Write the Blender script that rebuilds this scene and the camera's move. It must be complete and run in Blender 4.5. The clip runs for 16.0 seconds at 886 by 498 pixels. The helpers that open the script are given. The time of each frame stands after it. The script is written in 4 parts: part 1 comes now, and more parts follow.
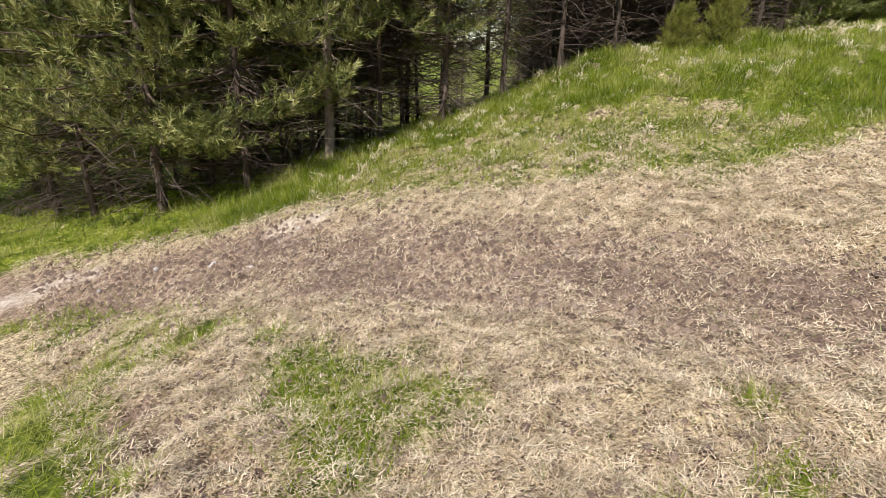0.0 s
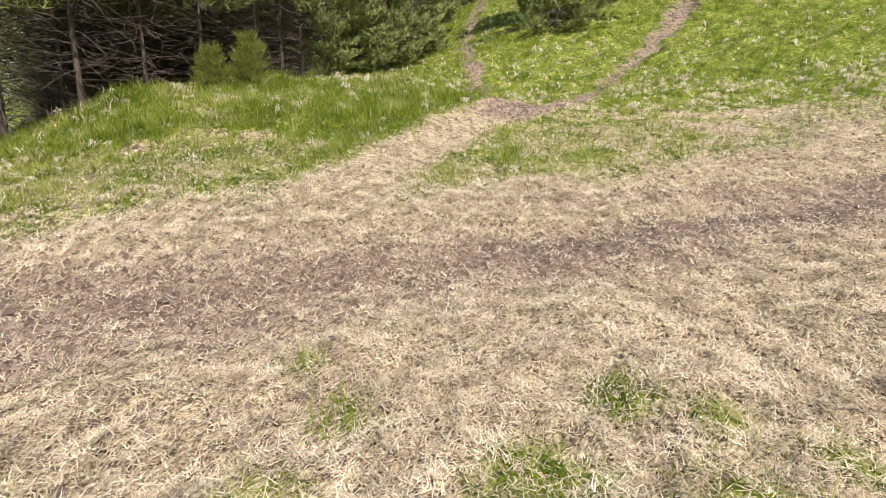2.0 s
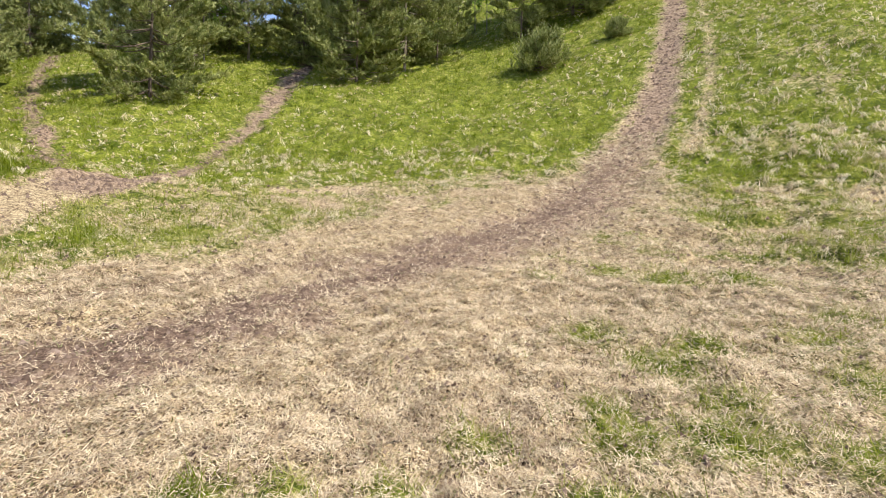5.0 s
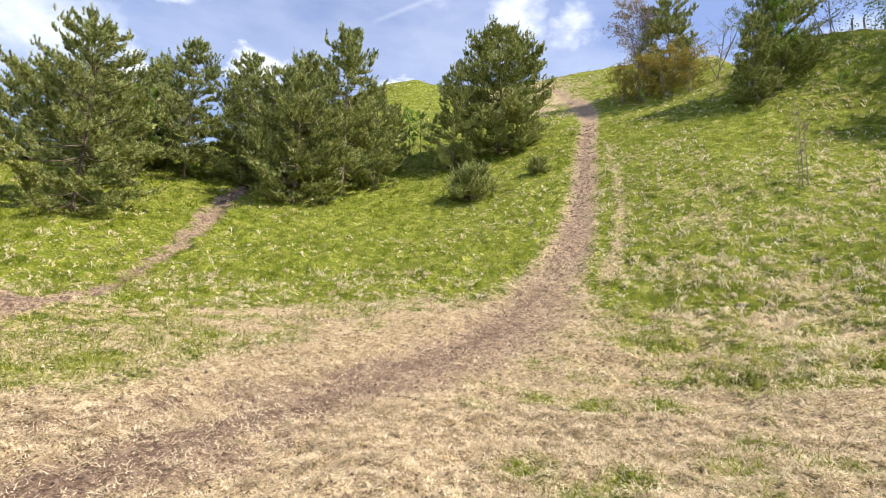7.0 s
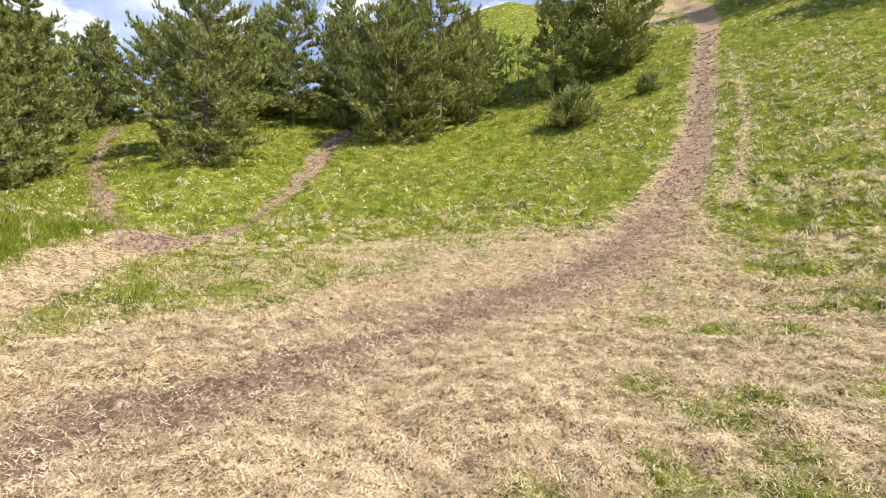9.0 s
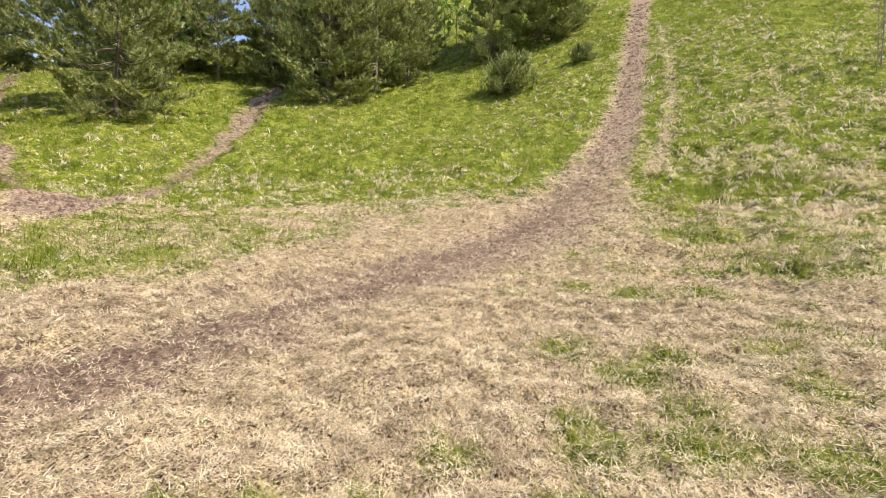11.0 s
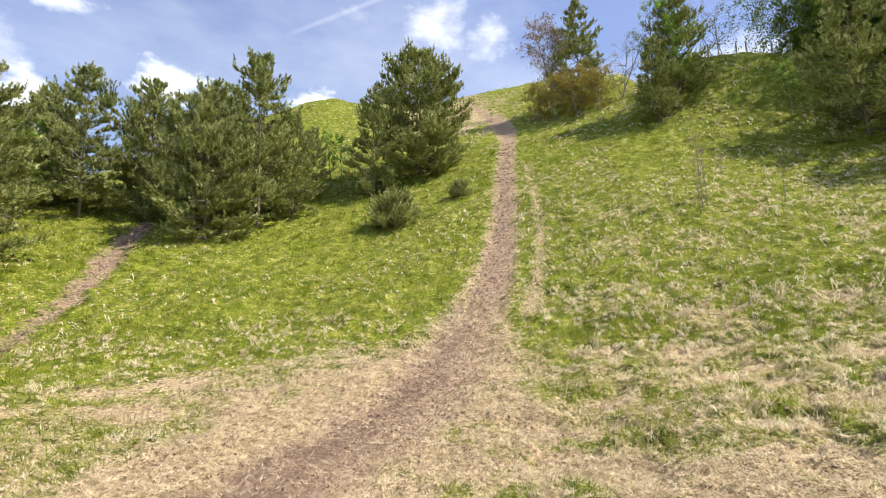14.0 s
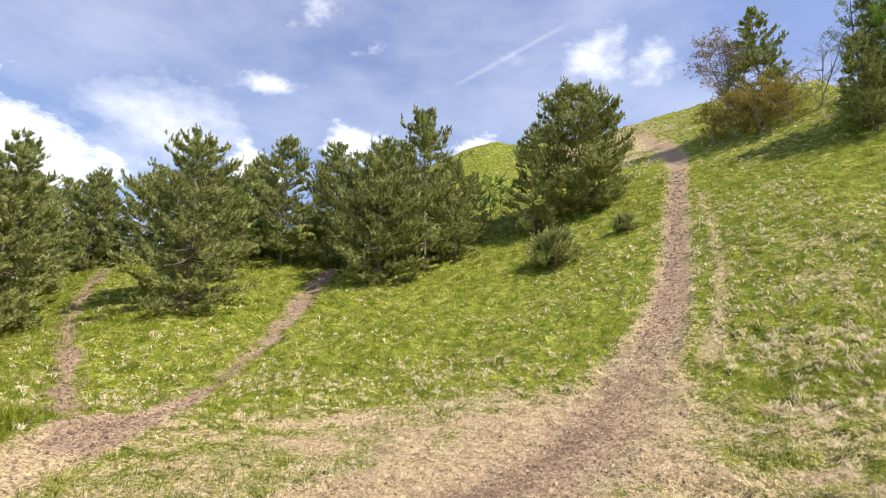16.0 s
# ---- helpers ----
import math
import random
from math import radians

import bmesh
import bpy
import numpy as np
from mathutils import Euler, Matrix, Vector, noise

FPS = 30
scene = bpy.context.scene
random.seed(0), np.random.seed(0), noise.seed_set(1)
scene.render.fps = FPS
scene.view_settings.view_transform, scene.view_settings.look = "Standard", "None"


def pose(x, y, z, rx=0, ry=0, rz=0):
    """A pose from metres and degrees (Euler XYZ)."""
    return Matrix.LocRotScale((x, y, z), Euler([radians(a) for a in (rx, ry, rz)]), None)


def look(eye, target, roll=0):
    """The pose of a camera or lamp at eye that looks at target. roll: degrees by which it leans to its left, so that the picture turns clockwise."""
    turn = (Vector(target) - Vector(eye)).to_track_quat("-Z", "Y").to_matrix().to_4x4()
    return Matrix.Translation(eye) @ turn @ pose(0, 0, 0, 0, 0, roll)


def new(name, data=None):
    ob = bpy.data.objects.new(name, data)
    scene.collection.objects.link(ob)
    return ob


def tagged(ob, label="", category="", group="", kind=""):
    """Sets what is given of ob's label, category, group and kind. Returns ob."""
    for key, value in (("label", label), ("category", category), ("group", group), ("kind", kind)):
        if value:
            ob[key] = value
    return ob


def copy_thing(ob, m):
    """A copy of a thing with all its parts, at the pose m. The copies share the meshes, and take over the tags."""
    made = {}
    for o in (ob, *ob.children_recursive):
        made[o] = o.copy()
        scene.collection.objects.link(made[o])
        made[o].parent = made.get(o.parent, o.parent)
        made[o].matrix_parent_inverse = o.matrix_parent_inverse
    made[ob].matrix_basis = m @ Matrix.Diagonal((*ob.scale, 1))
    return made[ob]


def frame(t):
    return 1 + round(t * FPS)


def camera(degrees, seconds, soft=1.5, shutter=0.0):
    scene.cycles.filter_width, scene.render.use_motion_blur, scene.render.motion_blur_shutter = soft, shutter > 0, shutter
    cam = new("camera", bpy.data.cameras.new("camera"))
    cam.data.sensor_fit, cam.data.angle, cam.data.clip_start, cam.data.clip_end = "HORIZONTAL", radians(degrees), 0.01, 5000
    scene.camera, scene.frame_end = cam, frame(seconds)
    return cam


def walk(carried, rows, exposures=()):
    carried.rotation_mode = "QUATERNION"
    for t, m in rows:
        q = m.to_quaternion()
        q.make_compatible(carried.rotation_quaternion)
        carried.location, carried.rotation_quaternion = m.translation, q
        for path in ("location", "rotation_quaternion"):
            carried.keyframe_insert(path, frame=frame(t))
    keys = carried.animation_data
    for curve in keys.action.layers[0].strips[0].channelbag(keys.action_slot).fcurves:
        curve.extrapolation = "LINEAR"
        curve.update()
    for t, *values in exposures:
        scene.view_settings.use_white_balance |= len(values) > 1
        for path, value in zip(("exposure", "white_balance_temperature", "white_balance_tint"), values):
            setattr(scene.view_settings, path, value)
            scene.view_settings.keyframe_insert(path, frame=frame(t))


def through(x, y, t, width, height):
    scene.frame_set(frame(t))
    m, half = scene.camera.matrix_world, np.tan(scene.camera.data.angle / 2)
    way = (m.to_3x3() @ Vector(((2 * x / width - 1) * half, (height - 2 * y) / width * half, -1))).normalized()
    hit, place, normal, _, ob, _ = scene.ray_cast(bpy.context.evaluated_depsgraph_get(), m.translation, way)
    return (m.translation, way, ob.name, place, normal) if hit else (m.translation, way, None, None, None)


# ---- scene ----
# ---- camera and its walk ----
cam = camera(81.1, 16.0, soft=0.5)
PATH = [
    (0, (-0.408, -0.380, 1.324), (-9.677, -1.315, -2.310), 2.05),
    (0.5, (-0.398, -0.357, 1.149), (-9.932, -0.002, -1.845), 2.24),
    (1, (-0.370, -0.277, 1.103), (-9.535, 2.510, -1.767), 2.46),
    (1.5, (-0.323, -0.177, 1.096), (-8.664, 4.638, -1.597), 3.02),
    (2, (-0.289, -0.116, 1.098), (-7.841, 5.953, -1.377), 2.72),
    (2.5, (-0.251, -0.069, 1.119), (-6.866, 7.105, -1.067), 1.89),
    (3, (-0.180, -0.011, 1.118), (-5.485, 8.238, -0.839), 1.92),
    (3.5, (-0.118, 0.042, 1.082), (-4.359, 8.887, -0.862), 1.84),
    (4, (-0.072, 0.055, 1.081), (-3.468, 9.257, -0.870), 1.67),
    (4.5, (-0.039, 0.060, 1.100), (-2.698, 9.561, -0.531), 2.28),
    (5, (-0.026, 0.065, 1.157), (-2.094, 9.815, 0.349), 2.59),
    (5.2, (-0.016, 0.064, 1.187), (-1.860, 9.882, 0.726), 2.42),
    (7.3, (-0.026, -0.015, 1.243), (-0.887, 9.812, 2.881), 2.96),
    (7.5, (-0.028, -0.018, 1.236), (-0.877, 9.806, 2.898), 2.84),
    (8, (-0.062, -0.052, 1.212), (-1.829, 9.661, 2.800), 3.06),
    (8.5, (-0.082, -0.060, 1.182), (-2.677, 9.523, 2.382), 2.29),
    (8.7, (-0.084, -0.058, 1.151), (-2.860, 9.522, 1.879), 2.21),
    (10.8, (-0.027, 0.014, 1.124), (-1.933, 9.808, 0.452), 2.18),
    (11, (-0.012, 0.016, 1.141), (-1.578, 9.885, 0.735), 2.24),
    (11.5, (0.024, -0.005, 1.209), (-0.515, 9.967, 1.728), 1.27),
    (12, (0.029, -0.022, 1.252), (-0.140, 9.916, 2.351), 1.13),
    (12.5, (0.030, 0.000, 1.268), (0.030, 9.903, 2.659), 1.10),
    (13, (-0.001, 0.129, 1.308), (0.047, 10.005, 2.874), 0.11),
    (13.5, (0.079, 0.201, 1.822), (0.247, 10.056, 3.511), -1.92),
    (14, (0.236, 0.156, 2.157), (0.674, 9.990, 3.915), -1.20),
    (14.5, (0.439, 0.226, 2.244), (0.976, 9.982, 4.371), -0.89),
    (15, (0.572, 0.252, 2.316), (0.870, 9.948, 4.747), -0.08),
    (15.5, (0.552, 0.257, 2.302), (-0.633, 9.837, 4.914), 0.44),
    (16, (0.454, 0.200, 2.267), (-2.200, 9.518, 4.742), 0.99),
]
walk(cam, [(t, look(eye, target, roll)) for t, eye, target, roll in PATH],
     exposures=((0.0, 0.08, 6250, 11), (0.8, 0.2, 6250, 11), (2.0, 0.24, 6250, 11), (4.5, 0.25, 6400, 10), (7.5, 0.41, 6850, 10), (8.5, 0.38, 6850, 10), (11.0, 0.31, 6750, 10), (12.5, 0.38, 6850, 9), (14.5, 0.36, 6900, 10), (16.0, 0.3, 6900, 11)))

# ---- sky and sun ----
SUN_AZ, SUN_EL = radians(106), radians(53)
world = bpy.data.worlds.new("sky")
scene.world = world
world.use_nodes = True


def build_sky():
    nt = world.node_tree
    nt.nodes.clear()
    out = nt.nodes.new("ShaderNodeOutputWorld")
    bg = nt.nodes.new("ShaderNodeBackground")
    sky = nt.nodes.new("ShaderNodeTexSky")
    sky.sky_type = "NISHITA"
    sky.sun_disc = False
    sky.sun_elevation, sky.sun_rotation = SUN_EL, SUN_AZ
    sky.air_density, sky.dust_density, sky.ozone_density = 1.35, 0.4, 4.0
    tc = nt.nodes.new("ShaderNodeTexCoord")
    link = nt.links.new

    def math_node(op, a, b=None, clamp=False):
        n = nt.nodes.new("ShaderNodeMath")
        n.operation, n.use_clamp = op, clamp
        for i, v in enumerate((a, b)):
            if v is None:
                continue
            if isinstance(v, (int, float)):
                n.inputs[i].default_value = v
            else:
                link(v, n.inputs[i])
        return n.outputs[0]

    def cloud_noise(scale, detail, rough, stretch):
        mp = nt.nodes.new("ShaderNodeMapping")
        mp.inputs["Scale"].default_value = stretch
        link(tc.outputs["Generated"], mp.inputs["Vector"])
        nz = nt.nodes.new("ShaderNodeTexNoise")
        nz.inputs["Scale"].default_value, nz.inputs["Detail"].default_value = scale, detail
        nz.inputs["Roughness"].default_value = rough
        link(mp.outputs[0], nz.inputs["Vector"])
        return nz.outputs["Fac"]

    thin = cloud_noise(2.2, 6, 0.55, (1.0, 1.0, 2.6))
    puff = cloud_noise(8.0, 8, 0.62, (1.0, 1.0, 1.7))
    mask = math_node("MULTIPLY", math_node("SUBTRACT", thin, 0.42), 2.4, True)
    mask = math_node("ADD", math_node("MULTIPLY", mask, 0.5), 0.13)
    # clouds: azimuth, elevation, radius, flattening, sharpness, ragged edge
    for az, el, rad, flat, sharp, ragged in CLOUDS:
        d = (math.sin(radians(az)) * math.cos(radians(el)), math.cos(radians(az)) * math.cos(radians(el)), math.sin(radians(el)))
        sub = nt.nodes.new("ShaderNodeVectorMath")
        sub.operation = "SUBTRACT"
        link(tc.outputs["Generated"], sub.inputs[0])
        sub.inputs[1].default_value = d
        sc = nt.nodes.new("ShaderNodeVectorMath")
        sc.operation = "MULTIPLY"
        link(sub.outputs[0], sc.inputs[0])
        sc.inputs[1].default_value = (1, 1, flat)
        ln = nt.nodes.new("ShaderNodeVectorMath")
        ln.operation = "LENGTH"
        link(sc.outputs[0], ln.inputs[0])
        v = math_node("SUBTRACT", 1.0, math_node("DIVIDE", ln.outputs["Value"], radians(rad)))
        v = math_node("ADD", v, math_node("MULTIPLY", math_node("SUBTRACT", puff, 0.5), ragged))
        v = math_node("MULTIPLY", v, sharp, True)
        mask = math_node("MAXIMUM", mask, v)
    # a fading vapour trail
    def dot_with(v):
        k = nt.nodes.new("ShaderNodeVectorMath")
        k.operation = "DOT_PRODUCT"
        link(tc.outputs["Generated"], k.inputs[0])
        k.inputs[1].default_value = v
        return k.outputs["Value"]

    line = math_node("SUBTRACT", 1.0, math_node("MULTIPLY", math_node("ABSOLUTE", dot_with((0.3355, 0.5700, -0.7500))), 170.0), True)
    span = math_node("MULTIPLY", math_node("SUBTRACT", dot_with((-0.1143, 0.8149, 0.5682)), 0.9926), 250.0, True)
    mask = math_node("ADD", mask, math_node("MULTIPLY", math_node("MULTIPLY", line, span), math_node("MULTIPLY", puff, 0.3)), True)
    mix = nt.nodes.new("ShaderNodeMix")
    mix.data_type = "RGBA"
    link(mask, mix.inputs["Factor"])
    hsv = nt.nodes.new("ShaderNodeHueSaturation")
    hsv.inputs["Saturation"].default_value, hsv.inputs["Value"].default_value, hsv.inputs["Hue"].default_value = 1.14, 1.22, 0.518
    link(sky.outputs[0], hsv.inputs["Color"])
    link(hsv.outputs[0], mix.inputs["A"])
    mix.inputs["B"].default_value = (7.6, 8.2, 9.4, 1)
    link(mix.outputs["Result"], bg.inputs["Color"])
    bg.inputs["Strength"].default_value = 0.12
    link(bg.outputs[0], out.inputs["Surface"])


CLOUDS = [(-57, 17.0, 6.5, 1.2, 2.2, 3.4), (-63, 19, 7, 1.2, 2.2, 3.4), (-36.3, 30.0, 3.6, 2.4, 1.3, 2.8), (2.0, 33.6, 4.4, 1.1, 0.6, 4.6), (8.9, 32.6, 3.2, 0.8, 0.65, 4.4),
          (-31.5, 38, 5.0, 1.5, 0.7, 4.2), (-37.4, 20.6, 4.2, 0.9, 1.8, 3.0), (-26, 24.6, 3.6, 1.3, 1.8, 3.0), (-11.6, 24.0, 4.0, 1.5, 2.2, 3.0), (36, 24.5, 9.0, 2.6, 1.2, 2.0),
          (-9, 34.5, 6.0, 3.0, 0.3, 4.0), (-46, 24, 12, 1.8, 0.7, 2.4)]
build_sky()

sun_data = bpy.data.lights.new("sun", "SUN")
sun_data.energy, sun_data.angle, sun_data.color = 5.0, radians(0.53), (1.0, 0.95, 0.86)
sun = new("sun", sun_data)
SUN_DIR = Vector((math.sin(SUN_AZ) * math.cos(SUN_EL), math.cos(SUN_AZ) * math.cos(SUN_EL), math.sin(SUN_EL)))
sun.matrix_world = look(SUN_DIR * 80, (0, 0, 0))


# ---- materials ----
def material(name):
    m = bpy.data.materials.new(name)
    m.use_nodes = True
    m.node_tree.nodes.clear()
    return m, m.node_tree


class Nodes:
    """Small helper to wire shader nodes."""

    def __init__(self, nt):
        self.nt = nt

    def add(self, kind, **values):
        n = self.nt.nodes.new(kind)
        for key, v in values.items():
            self.set(n.inputs[key.replace("_", " ")], v)
        return n

    def set(self, socket, v):
        if hasattr(v, "is_output"):
            self.nt.links.new(v, socket)
        else:
            socket.default_value = v

    def noise(self, scale, detail=4, rough=0.6, vector=None, out="Fac"):
        n = self.add("ShaderNodeTexNoise", Scale=scale, Detail=detail, Roughness=rough)
        if vector is None:
            vector = self.add("ShaderNodeTexCoord").outputs["Object"]
        self.nt.links.new(vector, n.inputs["Vector"])
        return n.outputs[out]

    def math(self, op, a, b=0.0, clamp=False):
        n = self.nt.nodes.new("ShaderNodeMath")
        n.operation, n.use_clamp = op, clamp
        self.set(n.inputs[0], a)
        self.set(n.inputs[1], b)
        return n.outputs[0]

    def mix(self, fac, a, b):
        n = self.nt.nodes.new("ShaderNodeMix")
        n.data_type = "RGBA"
        self.set(n.inputs["Factor"], fac)
        self.set(n.inputs["A"], a)
        self.set(n.inputs["B"], b)
        return n.outputs["Result"]

    def ramp(self, fac, stops):
        n = self.nt.nodes.new("ShaderNodeValToRGB")
        e = n.color_ramp.elements
        while len(e) < len(stops):
            e.new(0.5)
        for s, (p, c) in zip(e, stops):
            s.position, s.color = p, (*c, 1)
        self.set(n.inputs[0], fac)
        return n.outputs[0]

    def attribute(self, name):
        n = self.nt.nodes.new("ShaderNodeAttribute")
        n.attribute_name = name
        return n.outputs["Fac"]

    def bump(self, height, strength, distance):
        return self.add("ShaderNodeBump", Height=height, Strength=strength, Distance=distance).outputs[0]

    def finish(self, shader):
        out = self.nt.nodes.new("ShaderNodeOutputMaterial")
        self.nt.links.new(shader, out.inputs["Surface"])


def leaf_material(name, stops, patch_stops=None, patch_scale=0.4, patch=0.4, through=0.35, rough=0.6, tone=0.6):
    """Blades, needles and leaves: a colour for each blade, slow drift over the plan, light shining through."""
    m, nt = material(name)
    n = Nodes(nt)
    isl = nt.nodes.new("ShaderNodeNewGeometry").outputs["Random Per Island"]
    col = n.ramp(n.math("ADD", n.math("MULTIPLY", isl, 1 - tone), n.math("MULTIPLY", n.attribute("tone"), tone)), stops)
    if patch_stops:
        drift = n.ramp(n.noise(patch_scale, 4, 0.6), patch_stops)
        col = n.mix(patch, col, drift)
    bs = n.add("ShaderNodeBsdfPrincipled", Base_Color=col, Roughness=rough)
    bs.inputs["Specular IOR Level"].default_value = 0.12
    tr = n.add("ShaderNodeBsdfTranslucent", Color=col)
    mixs = n.add("ShaderNodeMixShader", Fac=through)
    nt.links.new(bs.outputs[0], mixs.inputs[1])
    nt.links.new(tr.outputs[0], mixs.inputs[2])
    n.finish(mixs.outputs[0])
    return m


STRAW = leaf_material("dry_cut_grass", [(0.0, (0.11, 0.07, 0.045)), (0.3, (0.40, 0.275, 0.17)), (0.55, (0.78, 0.61, 0.385)), (0.8, (0.97, 0.84, 0.585))],
                      [(0.4, (0.12, 0.078, 0.05)), (0.5, (0.56, 0.43, 0.28)), (0.6, (0.94, 0.80, 0.56))], 6.0, 0.4, 0.15)
WILTED = leaf_material("wilted_grass", [(0.0, (0.12, 0.15, 0.04)), (0.5, (0.25, 0.28, 0.10)), (1.0, (0.52, 0.49, 0.27))], None, 0.5, 0.0, 0.3)
GREEN = leaf_material("green_grass", [(0.0, (0.06, 0.095, 0.012)), (0.35, (0.165, 0.235, 0.011)), (0.62, (0.34, 0.385, 0.02)), (0.8, (0.58, 0.53, 0.20)), (1.0, (0.88, 0.78, 0.52))],
                      [(0.38, (0.09, 0.15, 0.014)), (0.5, (0.21, 0.265, 0.012)), (0.62, (0.62, 0.56, 0.22))], 1.3, 0.45, 0.45)
TUSSOCK = leaf_material("bleached_grass", [(0.0, (0.50, 0.40, 0.23)), (0.5, (0.80, 0.68, 0.45)), (1.0, (0.95, 0.86, 0.64))], None, 0.4, 0.0, 0.25)
NEEDLES = leaf_material("pine_needles", [(0.0, (0.10, 0.12, 0.035)), (0.3, (0.205, 0.25, 0.075)), (0.65, (0.40, 0.43, 0.155)), (1.0, (0.65, 0.63, 0.33))],
                        [(0.35, (0.20, 0.24, 0.065)), (0.65, (0.52, 0.48, 0.15))], 0.5, 0.2, 0.13, 0.42, 0.85)
# darker needle colour for the pines of the wood
DULL_NEEDLES = leaf_material("dull_pine_needles", [(0.0, (0.07, 0.085, 0.028)), (0.4, (0.20, 0.225, 0.065)), (0.75, (0.36, 0.36, 0.12)), (1.0, (0.54, 0.50, 0.22))], None, 0.5, 0.0, 0.15, 0.5, 0.85)
NEEDLES_LIGHT = leaf_material("young_needles", [(0.0, (0.15, 0.16, 0.03)), (0.5, (0.29, 0.30, 0.06)), (1.0, (0.46, 0.44, 0.13))], None, 0.4, 0.0, 0.4)
LEAVES = leaf_material("fresh_leaves", [(0.0, (0.14, 0.26, 0.03)), (0.5, (0.27, 0.42, 0.06)), (1.0, (0.42, 0.54, 0.12))], None, 0.4, 0.0, 0.5)
BIRCH_LEAVES = leaf_material("birch_leaves", [(0.0, (0.06, 0.11, 0.015)), (0.5, (0.13, 0.20, 0.025)), (1.0, (0.27, 0.34, 0.05))], None, 0.4, 0.0, 0.5)
RUSTY = leaf_material("rusty_young_leaves", [(0.0, (0.19, 0.12, 0.035)), (0.4, (0.36, 0.26, 0.06)), (1.0, (0.46, 0.46, 0.11))], None, 0.4, 0.0, 0.4)
BUDS = leaf_material("brown_buds", [(0.0, (0.20, 0.14, 0.10)), (0.6, (0.36, 0.27, 0.20)), (1.0, (0.50, 0.42, 0.28))], None, 0.4, 0.0, 0.2)
WILLOW = leaf_material("silvery_leaves", [(0.0, (0.25, 0.32, 0.16)), (1.0, (0.48, 0.53, 0.34))], None, 0.4, 0.0, 0.4)
CLOD = leaf_material("dry_soil_clods", [(0.0, (0.10, 0.065, 0.048)), (0.6, (0.19, 0.13, 0.095)), (1.0, (0.36, 0.265, 0.20))], None, 0.4, 0.0, 0.0, 0.9)
STONE = leaf_material("pale_stone", [(0.0, (0.42, 0.38, 0.33)), (1.0, (0.72, 0.68, 0.62))], [(0.4, (0.35, 0.3, 0.26)), (0.6, (0.75, 0.71, 0.66))], 30.0, 0.5, 0.0, 0.85)


def bark_material(name, dark, light, scale):
    m, nt = material(name)
    n = Nodes(nt)
    tc = n.add("ShaderNodeTexCoord")
    mp = n.add("ShaderNodeMapping", Vector=tc.outputs["Object"], Scale=(1, 1, 0.3))
    f = n.noise(scale, 6, 0.7, mp.outputs[0])
    col = n.ramp(f, [(0.3, dark), (0.65, light)])
    bs = n.add("ShaderNodeBsdfPrincipled", Base_Color=col, Roughness=0.9, Normal=n.bump(f, 0.6, 0.02))
    n.finish(bs.outputs[0])
    return m


PINE_BARK = bark_material("pine_bark", (0.07, 0.05, 0.038), (0.25, 0.18, 0.13), 14)
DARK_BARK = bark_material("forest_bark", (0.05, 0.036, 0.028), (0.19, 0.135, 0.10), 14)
GREY_BARK = bark_material("grey_bark", (0.13, 0.11, 0.09), (0.34, 0.29, 0.24), 10)
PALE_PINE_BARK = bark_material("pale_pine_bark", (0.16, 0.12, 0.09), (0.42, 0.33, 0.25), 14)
BIRCH_BARK = bark_material("birch_bark", (0.06, 0.055, 0.05), (0.62, 0.59, 0.54), 6)


